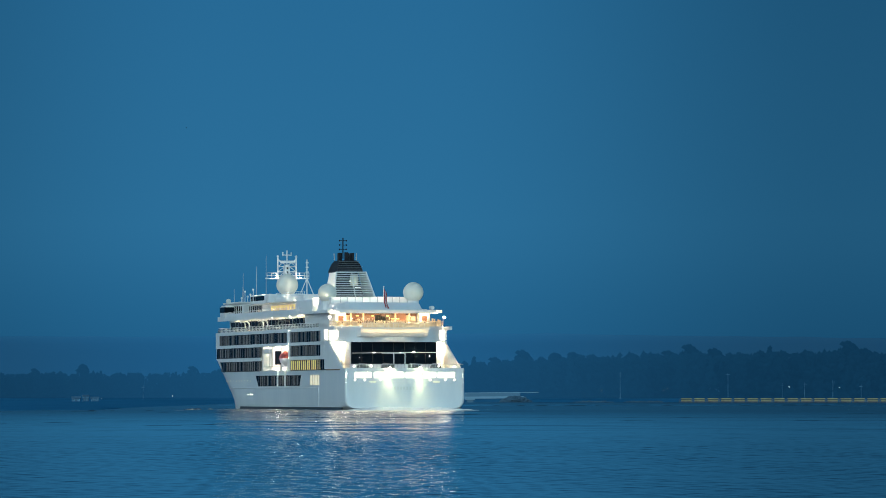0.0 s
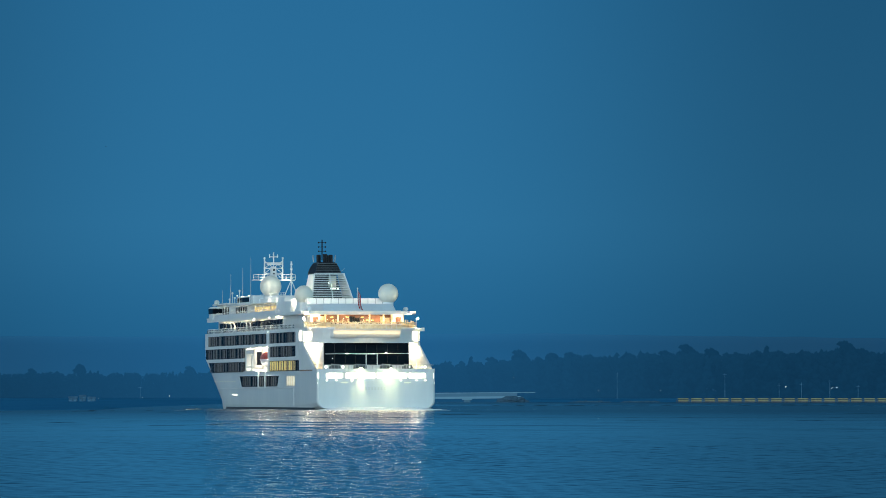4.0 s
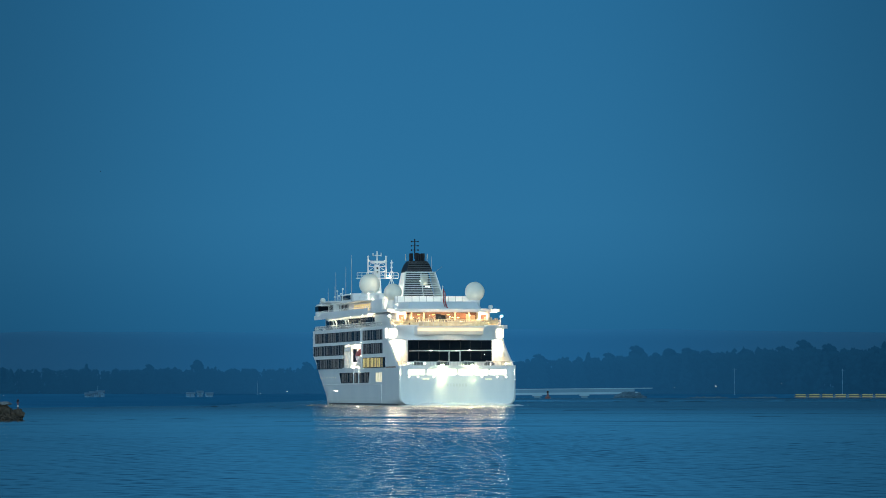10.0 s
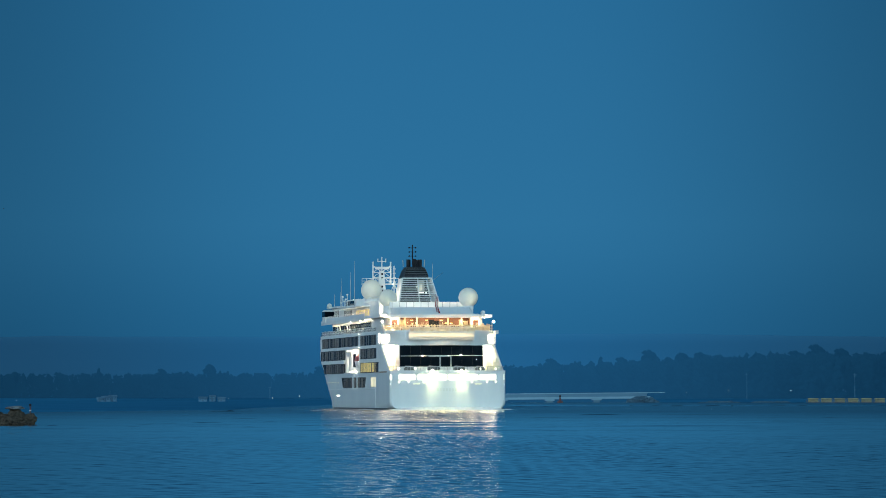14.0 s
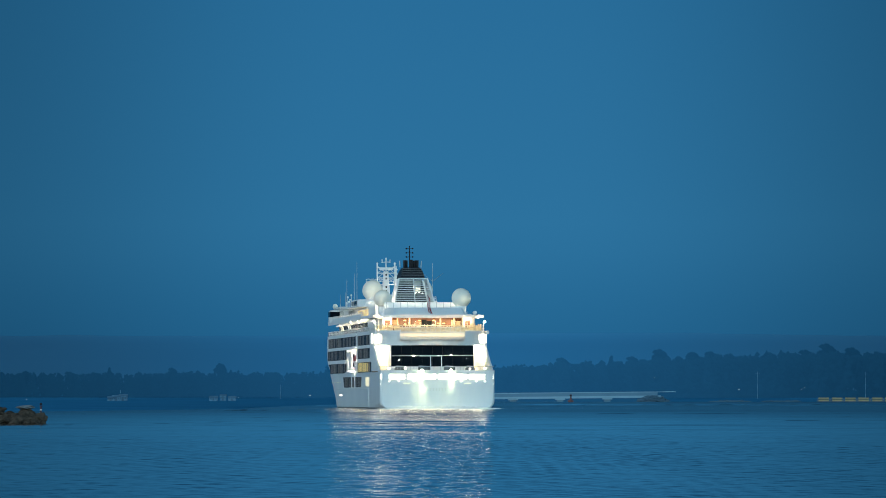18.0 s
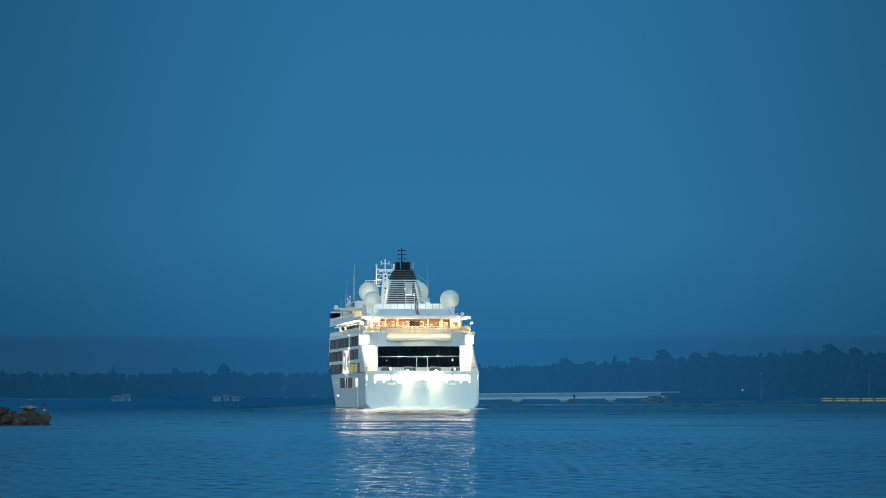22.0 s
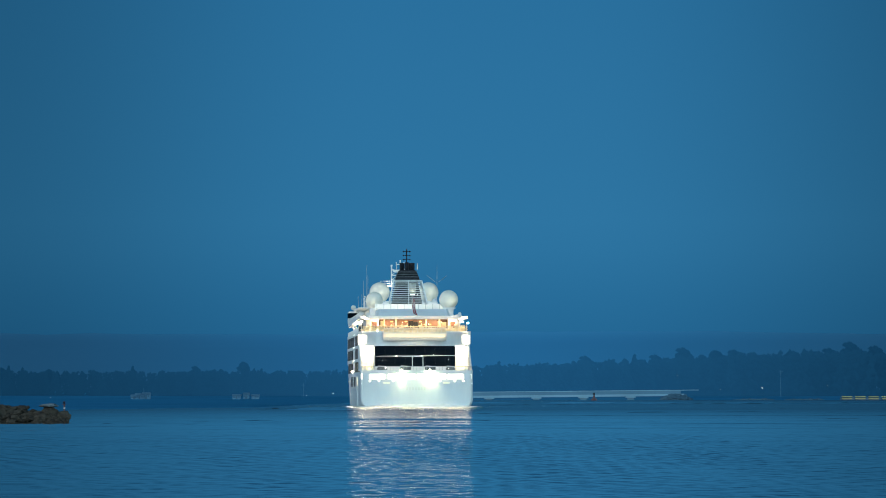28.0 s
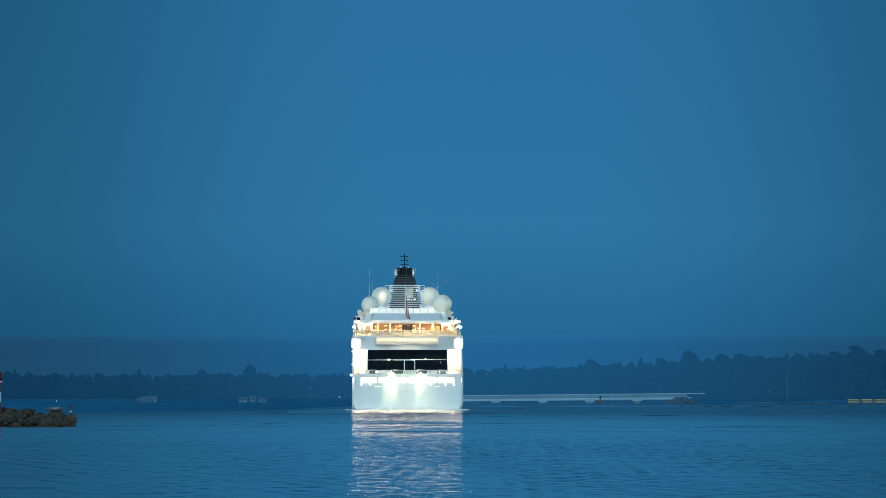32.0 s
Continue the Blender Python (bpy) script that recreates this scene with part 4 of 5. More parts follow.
for i in range(12):
    x = -9.5 + 19.0 * i / 11 + rnd.uniform(-0.4, 0.4)
    b = max(bow_front(x) + 2.0, 17 + rnd.uniform(0, 5))
    tb = part("terrace_table", box(x - 0.6, x + 0.6, b - 0.5, b + 0.5, 17.06, 17.14), FROSTED, ship)
    part("table_leg", rod((x, b, 16.36), (x, b, 17.06), 0.06), WHITE, tb)
    for dx in (-1.0, 1.0):
        ch = part("terrace_chair", box(x + dx - 0.25, x + dx + 0.25, b - 0.25, b + 0.25, 16.75, 16.83), WHITE, ship)
        part("backrest", box(x + dx * 1.25 - 0.03, x + dx * 1.25 + 0.03, b - 0.25, b + 0.25, 16.83, 17.45), FROSTED, ch)
        part("chair_frame", box(x + dx - 0.05, x + dx + 0.05, b - 0.05, b + 0.05, 16.36, 16.75), WHITE, ch)

# roof over the lounge, sloped coaming, sun deck
part("roof", plate([(-10.3, 22.5), (-9.6, 21.3), (9.6, 21.3), (10.3, 22.5), (10.6, 60), (-10.6, 60)], 19.25, 19.85), WHITE, ship, "white overhanging lounge roof")
part("coaming", rings([[(-7.5, 22.6, 19.85), (7.3, 22.6, 19.85), (8.0, 26, 19.85), (8.4, 58, 19.85), (-8.4, 58, 19.85), (-8.1, 26, 19.85)], [(-7.1, 25.0, 21.35), (6.9, 25.0, 21.35), (7.4, 27, 21.35), (8.0, 58, 21.35), (-8.0, 58, 21.35), (-7.5, 27, 21.35)]]), WHITE, ship, "sloping white coaming")
lightdeck = part("sun_deck_screen", box(-8.0, 8.0, 42, 42.2, 21.35, 22.7), WHITE, ship, "pale lit screen on the sun deck")
for i in range(11):
    x = -7.6 + 15.2 * i / 10
    part("screen_post", box(x - 0.06, x + 0.06, 41.85, 42.0, 21.35, 22.75), STEEL, lightdeck)
part("sun_deck_block", box(-8.0, 8.0, 42.2, 58, 21.35, 22.6), WHITE, ship)
# unseen lamps added to brighten the sun deck screen
for i in range(5):
    part("added_deck_strip", box(-6.9 + 3.0 * i, -5.1 + 3.0 * i, 39.8, 40.3, 21.36, 21.37), PANELHI, ship)
# flagstaff and ensign
flag = part("flagstaff", rod((-0.4, 24.0, 20.2), (-0.4, 22.8, 24.4), 0.06), WHITE, ship)
part("truck", ball((-0.4, 22.78, 24.45), 0.14, u=8, v=6), WHITE, flag)
for j, m in enumerate((FLAGRED, WHITE, FLAGBLUE, WHITE, FLAGRED)):
    secs = []
    for i in range(13):
        u = i / 12
        z = 24.0 - 3.7 * u - 0.12 * j
        x = -0.36 + 0.22 * u + 0.10 * math.sin(u * 7 + 0.4)
        w0, w1 = (0, 0.24, 0.34, 0.48, 0.58, 0.84)[j] * (0.45 + 0.55 * u), (0, 0.24, 0.34, 0.48, 0.58, 0.84)[j + 1] * (0.45 + 0.55 * u)
        f0, f1 = [22.9 + 0.16 * math.sin(w * 9 + u * 3) for w in (w0, w1)]
        secs.append([(x + w0, f0, z), (x + w1, f1, z), (x + w1, f1 + 0.03, z), (x + w0, f0 + 0.03, z)])
    part("ensign", rings(secs), m, flag, "hanging red, white and navy ensign", True)

# ------------------------------------------------------------ side promenade, upper deck, bridge
core(30, 174, 16.3, 19.3, 2.6, WHITE, "promenade_house")
for s in (-1, 1):
    band = strip(s, 62, 172, 16.9, 18.7, 0.06, 2.53, GLASS, "promenade_window", label="dark promenade windows")
    for i in range(22):
        b = 64 + i * 4.8
        shared("mullion", MULL, band, (s * (half(b, 17) - 2.49), b, 17.8))
    strip(s, 24, 176, 19.25, 19.85, 1.9, 0.25, WHITE, "upper_deck_edge")
    strip(s, 62, 176, 18.95, 19.9, 0.06, 0.19, WHITE, "edge_fascia")
    for i in range(2, 13):
        b = 40 + i * 10.4 + 3 * (i % 3)
        part("promenade_lamp", box(s * (half(b, 19) - 1.8), s * (half(b, 19) - 1.2), b - 4.4, b + 4.4, 19.225, 19.24), PROMLAMP, ship, "soffit lamp over the promenade")
    bm = bmesh.new()
    for i in range(70):
        b = 34 + i * 2.0
        rod((s * (half(b, 16.4) - 0.15), b, 16.4), (s * (half(b, 16.4) - 0.15), b, 17.4), 0.035, bm, 4)
    for i in range(35):
        b = 34 + 4 * i
        for z in (16.9, 17.4):
            rod((s * (half(b, 16.4) - 0.15), b, z), (s * (half(b + 4, 16.4) - 0.15), b + 4, z), 0.04, bm, 4)
    part("promenade_rail", bm, WHITE, ship)
    strip(s, 34, 176, 16.4, 17.25, 0.03, 0.2, RAILGLASS, "rail_glass", label="pale tinted glass rail")
    for b in (108, 114, 134, 140):
        bm = bmesh.new()
        pts = [(s * 10.9, b, 16.4), (s * 10.9, b, 17.9), (s * 11.1, b, 18.4), (s * 11.6, b, 18.6), (s * 12.1, b, 18.4)]
        for p, q in zip(pts, pts[1:]):
            rod(p, q, 0.16, bm, 6)
        part("davit_arm", bm, WHITE, ship, "curved white davit arm")
    for b in (60, 72, 96):
        part("side_flood", ball((s * 11.7, b, 19.0), 0.13, u=10, v=8), PANELHI, ship, "bright side lamp")
core(58, 178, 19.3, 19.86, 0.6, WHITE, "upper_deck")
part("upper_house", box(-8.6, 8.6, 62, 150, 19.86, 22.4), WHITE, ship, "white upper deckhouse")
for s in (-1, 1):
    up = part("upper_window", box(s * 8.6, s * 8.66, 84, 118, 20.3, 21.7), WARMWIN, ship, "warm lit upper lounge windows")
    for i in range(9):
        part("mullion", box(s * 8.64, s * 8.74, 84 + 4.25 * i - 0.1, 84 + 4.25 * i + 0.1, 20.2, 21.8), WHITE, up)
    part("upper_canopy", box(s * 8.5, s * 10.8, 84, 146, 22.2, 22.42), WHITE, ship)
    bm = bmesh.new()
    for i in range(55):
        b = 62 + 2 * i
        rod((s * 11.2, b, 19.85), (s * 11.2, b, 20.85), 0.035, bm, 4)
    for z in (20.35, 20.85):
        rod((s * 11.2, 60, z), (s * 11.2, 172, z), 0.04, bm, 4)
    part("upper_rail", bm, WHITE, ship)
    strip(s, 64, 172, 19.85, 20.45, 0.08, 0.35, WHITE, "deck_coaming")
    # shield added to hide the ends of the strips
    part("strip_shield", box(s * 10.5, s * 11.0, 64.8, 64.9, 19.86, 20.06), WHITE, ship)
    # concealed strips added to light the upper house walls
    for i in range(2, 10):
        b = 66 + 10 * i
        part("added_deck_strip", box(s * 10.6, s * 10.9, b, b + 1.5 + (i * 7) % 4, 19.9, 19.93), PROMLAMP, ship, "hidden lamp strip added behind the deck coaming")
bridge = part("bridge", box(-9.6, 9.6, 152, 176, 19.86, 22.7, bevel=0.2), WHITE, ship, "white wheelhouse")
part("bridge_roof", box(-10.4, 10.4, 151, 177, 22.7, 23.05, bevel=0.08), WHITE, bridge)
for s in (-1, 1):
    part("bridge_window", box(s * 9.6, s * 9.66, 154, 175, 20.2, 22.2), GLASS, bridge)
    for i in range(8):
        part("window_pillar", box(s * 9.62, s * 9.74, 155.5 + 2.7 * i - 0.14, 155.5 + 2.7 * i + 0.14, 20.1, 22.3), WHITE, bridge)
    chart = part("chartroom_window", box(s * 8.6, s * 8.66, 131, 150.5, 20.0, 22.0), GLASS, ship, "dark chartroom windows between white pillars")
    for i in range(7):
        part("window_pillar", box(s * 8.62, s * 8.74, 132 + 3.0 * i - 0.2, 132 + 3.0 * i + 0.2, 19.95, 22.1), WHITE, chart)
    for b, h in ((150, 24.6), (154, 24.2), (158, 25.3), (163, 24.0), (146, 25.6)):
        pole = part("aerial_stub", rod((s * 8.3, b, 22.4), (s * 8.3, b, h), 0.07, None, 5), WHITE, ship, "short white aerial post")
        part("aerial_head", ball((s * 8.3, b, h), 0.22, u=8, v=6), WHITE, pole)
    part("bridge_wing", box(s * 9.6, s * 11.9, 164, 171, 19.3, 22.4, bevel=0.25), WHITE, bridge)
    part("wing_window", box(s * 9.7, s * 11.96, 163.9, 171.1, 20.8, 22.0), GLASS, bridge)
    part("wing_dome", ball((s * 10.6, 167, 23.3), 0.6, u=12, v=8), RADOME, bridge)
tier = part("upper_tier", box(-6.6, 6.6, 86, 126, 22.4, 23.6, bevel=0.1), WHITE, ship, "white upper tier with a low rail")
for s in (-1, 1):
    bm = bmesh.new()
    for i in range(16):
        rod((s * 6.4, 86.5 + 2.6 * i, 23.6), (s * 6.4, 86.5 + 2.6 * i, 24.5), 0.04, bm, 4)
    for z in (24.05, 24.5):
        rod((s * 6.4, 86.5, z), (s * 6.4, 125.5, z), 0.04, bm, 4)
    part("tier_rail", bm, WHITE, tier)
part("fore_house", box(-8, 8, 126, 152, 22.4, 24.4, bevel=0.15), WHITE, ship)
part("fore_house_window", box(-8.05, 8.05, 132, 151.9, 23.1, 24.1), GLASS, ship)
part("foredeck", plate([(max(0.1, half(b, 11)) - 0.3, b) for b in (177, 184, 190, 196)] + [(-max(0.1, half(b, 11)) + 0.3, b) for b in (196, 190, 184, 177)], 10.9, 11.1), TEAK, ship)


# ------------------------------------------------------------ radomes
def radome(x, b, c, r, foot):
    dome = part("radome", ball((x, b, c), r, u=32, v=20), RADOME, ship, "large cream radome", True)
    part("pedestal", rings([[(x + math.cos(k * math.pi / 10) * q, b + math.sin(k * math.pi / 10) * q, z) for k in range(20)] for q, z in ((r * 0.62, foot), (r * 0.5, foot + 0.5), (r * 0.55, c - r * 0.72))]), WHITE, dome)
    # unseen lamps added to light the dome from below, with shields hiding them
    for s in (-1, 1):
        part("added_dome_lamp", box(x + s * r * 0.5 - 0.45, x + s * r * 0.5 + 0.45, b - r * 3.2 - 0.5, b - r * 3.2 + 0.5, foot + 0.06, foot + 0.07), DOMELAMP, dome)
        part("lamp_shield", box(x + s * r * 0.5 - 0.55, x + s * r * 0.5 + 0.55, b - r * 3.2 - 0.66, b - r * 3.2 - 0.6, foot, foot + 0.2), WHITE, dome)


radome(7.85, 36, 23.55, 2.05, 19.85)
radome(-8.1, 46, 23.45, 1.9, 19.85)
radome(-5.5, 116, 26.2, 2.3, 23.6)
radome(5.6, 116, 26.2, 2.3, 23.6)

# ------------------------------------------------------------ funnel
before_funnel = set(ship.children)
part("funnel_casing", rings([[(-3.4, 67, 22.4), (3.4, 67, 22.4), (3.6, 74, 22.4), (-3.6, 74, 22.4)], [(-2.4, 70, 28.0), (2.4, 70, 28.0), (2.5, 74, 28.0), (-2.5, 74, 28.0)]]), FRAME, ship, "grey funnel casing")
grille = part("louvre_frame", rod((-4.3, 58.5, 22.5), (-3.1, 63.5, 28.0), 0.16, None, 6), WHITE, ship, "raked frame with pale louvres")
part("stanchion", rod((4.3, 58.5, 22.5), (3.1, 63.5, 28.0), 0.16), WHITE, grille)
part("stanchion", rod((0.1, 58.4, 22.5), (0.1, 63.4, 28.0), 0.1), WHITE, grille)
part("head_beam", rod((-3.2, 63.4, 28.0), (3.2, 63.4, 28.0), 0.16), WHITE, grille)
for i in range(11):
    t = i / 11
    z, y, w = 22.75 + 5.2 * t, 58.7 + 4.8 * t, 4.3 - 1.2 * t
    part("louvre", box(-w, w, y, y + 0.35, z, z + 0.16), WHITE, grille)
for s in (-1, 1):
    part("louvre_side", rings([[(s * 4.35, 58.6, 22.4), (s * 4.35, 72, 22.4), (s * 4.15, 72, 22.4), (s * 4.15, 58.6, 22.4)], [(s * 3.15, 63.6, 28.0), (s * 3.15, 72, 28.0), (s * 2.95, 72, 28.0), (s * 2.95, 63.6, 28.0)]]), WHITE, grille)
for x, z in ((0.3, 26.2), (2.2, 24.9)):
    part("funnel_lamp", ball((x, 66.4, z), 0.16, u=8, v=6), PANEL, ship)
# unseen lamps added to whiten the louvre sides
for s in (-1, 1):
    part("added_funnel_flood", box(s * 6.2, s * 7.4, 61, 67, 22.62, 22.64), UPLIGHT, ship, "floodlight added to brighten the funnel sides")
part("silencer", rod((1.1, 66.6, 25.2), (1.1, 66.6, 27.6), 0.8, None, 16), RADOME, ship, "round pale exhaust silencer behind the louvres", True)
# added lamp that makes the silencer stand out
part("added_silencer_lamp", box(0.6, 1.6, 65.0, 65.2, 25.0, 25.02), PANELHI, ship, "small lamp added to brighten the silencer")
cap = part("funnel_cap", rings([[(-2.72 * k, 64.5 + d, z), (2.72 * k, 64.5 + d, z), (2.72 * k, 77 - d, z), (-2.72 * k, 77 - d, z)] for k, d, z in ((0.96, 0, 28.0), (0.94, 0.3, 28.6), (0.80, 1.4, 29.8), (0.62, 2.6, 30.5))]), BLACK, ship, "black funnel top")
# ribs coloured greyer than the cap to imitate their metallic highlights
for i in range(6):
    z = 28.25 + 0.38 * i
    k = 1.0 - 0.3 * (z - 28) / 2.6
    part("cap_rib", box(-2.76 * k, 2.76 * k, 64.3 + 0.85 * (z - 28), 64.6 + 0.85 * (z - 28), z, z + 0.12), FRAME, cap)
for x, y, h in ((-1.25, 70, 32.1), (-0.1, 69, 32.2), (1.25, 70, 32.1), (-0.9, 73, 32.1), (0.8, 73, 32.1), (1.3, 75, 31.9)):
    part("exhaust_pipe", rod((x, y, 30.4), (x, y, h), 0.42, None, 12), BLACK, cap)
for s in (-1, 1):
    part("pipe_bracket", rod((s * 2.25, 71, 30.6), (s * 2.35, 71, 32.0), 0.1), STEEL, cap)
fm = part("funnel_mast", rod((0, 74, 31), (0, 74, 35.3), 0.12), BLACK, ship, "thin black mast on the funnel")
for z in (32.9, 33.8, 34.7):
    part("spreader", rod((-0.7, 74, z), (0.7, 74, z), 0.06), BLACK, fm)
    for s in (-1, 1):
        part("lantern", ball((s * 0.7, 74, z), 0.17, u=8, v=6), BLACK, fm)
# the funnel stands a little to port
for ob in set(ship.children) - before_funnel:
    ob.location.x -= 0.35

# ------------------------------------------------------------ main mast and aerials
mast = part("mast", rings([[(-0.95, 151, 24.6), (0.95, 151, 24.6), (0.95, 154, 24.6), (-0.95, 154, 24.6)], [(-0.5, 151.5, 31), (0.5, 151.5, 31), (0.5, 153.5, 31), (-0.5, 153.5, 31)]]), WHITE, ship, "white lattice radar mast")
for s in (-1, 1):
    part("upright", rod((s * 2.0, 152, 28.2), (s * 2.0, 152, 32.7), 0.16), WHITE, mast)
    part("brace", rod((s * 2.0, 152, 32.3), (0, 152, 30.8), 0.1), WHITE, mast)
    part("lantern", ball((s * 2.0, 152, 32.9), 0.25, u=8, v=6), WHITE, mast)
for z in (29.6, 30.7, 31.9):
    part("yard", rod((-2.1, 152, z), (2.1, 152, z), 0.12), WHITE, mast)
for z in (26.4, 27.3, 29.2, 30.1):
    part("mast_opening", box(-0.18, 0.18, 150.85 + 0.08 * (z - 24.6), 151.6, z, z + 0.45), BLACK, mast, "dark opening in the mast")
for s in (-1, 1):
    for z in (28.4, 29.6, 30.7):
        part("lattice_brace", rod((s * 2.0, 152, z), (s * 0.5, 152, z + 1.1), 0.06, None, 5), WHITE, mast)
part("platform", box(-4.6, 4.6, 150.5, 153.5, 28.0, 28.2), WHITE, mast)
bm = bmesh.new()
for i in range(10):
    rod((-4.6 + 9.2 * i / 9, 150.5, 28.2), (-4.6 + 9.2 * i / 9, 150.5, 29.3), 0.05, bm, 4)
rod((-4.6, 150.5, 29.3), (4.6, 150.5, 29.3), 0.06, bm, 4), rod((-4.6, 150.5, 28.75), (4.6, 150.5, 28.75), 0.05, bm, 4)
part("platform_rail", bm, WHITE, mast)
part("topmast", rod((0, 152, 31), (0, 152, 34.2), 0.13), WHITE, mast)
part("crosstree", rod((-0.9, 152, 33.2), (0.9, 152, 33.2), 0.1), WHITE, mast)
for s in (-1, 1):
    part("horn", rod((s * 0.9, 152, 33.0), (s * 0.9, 152, 33.8), 0.1), WHITE, mast)
part("scanner", box(-1.6, 1.6, 150.9, 151.2, 31.4, 31.8), WHITE, mast, "radar scanner")
tower = part("aerial_tower", rod((0.6, 128, 22.4), (0.6, 128, 31.8), 0.14), WHITE, ship, "white braced aerial post")
for s in (-1, 1):
    part("brace", rod((0.6 + s * 1.5, 128, 24.2), (0.6, 128, 27.8), 0.1), WHITE, tower)
for z in (28, 29, 30, 31):
    part("rung", box(0.35, 0.95, 127.9, 128.1, z, z + 0.25), WHITE, tower)
for x, b, z0, z1 in ((-8.2, 128, 22.4, 32.8), (-7.6, 146, 23, 30.6), (-8.4, 160, 23.1, 29.5), (-9.5, 166, 23.2, 26), (7.4, 110, 22.4, 32.2), (-8.8, 158, 23.2, 26.4)):
    part("whip_aerial", rod((x, b, z0), (x, b, z1), 0.07, None, 5, 0.03), STEEL, ship, "tall thin whip aerial")
for s in (-1, 1):
    part("y_arm", rod((7.4, 110, 28.2), (7.4 + s * 2.3, 110, 30.0), 0.035), STEEL, ship)
for s in (-1, 1):
    for z in (20.3,):
        part("life_raft", rod((s * 9.9, 25, z), (s * 9.9, 27.2, z), 0.38, None, 12), WHITE, ship, "white life raft canister")
    part("corner_lamp_post", rod((s * 11.3, 21.0, 16.3), (s * 11.3, 21.0, 18.4), 0.06), WHITE, ship)
    part("corner_flood", ball((s * 11.6, 21, 18.35), 0.2, u=10, v=8), SPOT, ship, "bright lamp at the terrace corner")
# flat unseen lamps added on the roofs of the upper deckhouses to brighten them
for s in (-1, 1):
    for b in (80, 98, 136, 147):
        z = 22.44 if b < 126 else 24.44
        part("added_roof_lamp", box(s * 6.8, s * 7.6, b, b + 1.2, z, z + 0.02), UPLIGHT, ship, "flat lamp added to brighten the upper decks")
# unseen lamps added to whiten the mast
for x, b, z in ((-3.0, 149.5, 24.6), (3.0, 149.5, 24.6), (-2.5, 150.3, 28.4), (2.5, 150.3, 28.4)):
    part("added_mast_lamp", box(x - 0.4, x + 0.4, b - 0.4, b + 0.4, z - 0.16, z - 0.14), PANELHI, mast, "small lamp added to brighten the mast")


# ---------------------------------------------------------------- far shore
def on_shore(x, y, dist):
    """World x and z of a bearing in the first plan, at a distance."""
    return (x - 784) * dist / 13000, 2.8 + (700 - y) * dist / 13000


BLOB_V = np.array([(1, 0, 0), (-1, 0, 0), (0, 1, 0), (0, -1, 0), (0, 0, 1), (0, 0, -1)], float)
BLOB_F = np.array([(0, 2, 4), (2, 1, 4), (1, 3, 4), (3, 0, 4), (2, 0, 5), (1, 2, 5), (3, 1, 5), (0, 3, 5)])


def clumps(name, centres, sizes, seed, material=FARHAZE):
    """A crown of many uneven leaf clumps in one mesh, shaded softly like a mass of small leaves."""
    r = np.random.RandomState(seed)
    n = len(centres)
    jit = r.uniform(0.5, 1.5, (n, len(BLOB_V), 1))
    sq = r.uniform(0.75, 1.25, (n, 1, 3))
    v = np.asarray(centres)[:, None, :] + BLOB_V[None] * jit * sq * np.asarray(sizes)[:, None, None]
    f = BLOB_F[None] + (np.arange(n) * len(BLOB_V))[:, None, None]
    me = bpy.data.meshes.new(name)
    me.from_pydata(v.reshape(-1, 3).tolist(), [], f.reshape(-1, 3).tolist())
    me.polygons.foreach_set("use_smooth", [True] * len(me.polygons))
    nv = np.repeat(BLOB_V[None] * 0.28 + np.array((0.0, -0.80, 0.55)), n, 0).reshape(-1, 3)
    me.normals_split_custom_set_from_vertices((nv / np.linalg.norm(nv, axis=1, keepdims=True)).tolist())
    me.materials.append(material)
    return me


def tree_mesh(seed, h, kind):
    r = random.Random(seed)
    cs, ss = [], []
    for i in range(300):
        t = r.random()
        spread = (h * 0.20 * (1.05 - t) if kind == "fir" else h * 0.19 * math.sqrt(max(0.03, 1 - (1.75 * t - 0.75) ** 2)) * r.uniform(0.6, 1.25)) * math.sqrt(r.random())
        a = r.uniform(0, 6.28)
        cs.append((math.cos(a) * spread, math.sin(a) * spread, h * (0.42 + 0.56 * t)))
        ss.append(h * r.uniform(0.026, 0.055) * (0.6 if kind == "fir" and t > 0.7 else 1.0))
    return clumps("crown", cs, ss, seed)


def tree(h, kind, seed):
    t = tagged(new("tree"), "dark conifer standing above the shore wood" if kind == "fir" else "dark broad-crowned tree above the shore wood", "tree", "trees on the far shore")
    bm = rod((0, 0, -0.3), (0, 0, h * 0.85), h * 0.022, None, 6, h * 0.006)
    for i in range(6):
        z = h * (0.3 + 0.09 * i)
        a = i * 2.4
        rod((0, 0, z), (math.cos(a) * h * 0.16, math.sin(a) * h * 0.16, z + h * 0.06), h * 0.008, bm, 4, h * 0.003)
    # trunk and crown glow faintly in the painted haze colour
    part("trunk", bm, FARHAZE, t)
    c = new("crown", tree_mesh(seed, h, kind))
    c.parent = t
    return t


models = [tree(21, "fir", 1), tree(19, "broad", 2), tree(23, "broad", 3), tree(17, "fir", 4)]
rnd = random.Random(21)


def skyline(x):
    """Height of the wood's outline by place along the shore."""
    base = float(np.interp(x, (-300, -190, -60, 0, 30, 75, 120, 175, 300), (12.6, 12.6, 13.2, 14.8, 16.4, 18.6, 21.2, 22.4, 23.4)))
    return base + 1.0 * noise.noise((x * 0.021, 1.3, 0)) + 0.8 * noise.noise((x * 0.09, 4.4, 0))


spots = []
for i in range(46):
    x = -330 + 680 * i / 45 + rnd.uniform(-6, 6)
    k = rnd.randrange(4)
    spots.append((x, 3390 + rnd.uniform(0, 55), k, rnd.uniform(0.90, 1.06) * skyline(x) / 21.0))
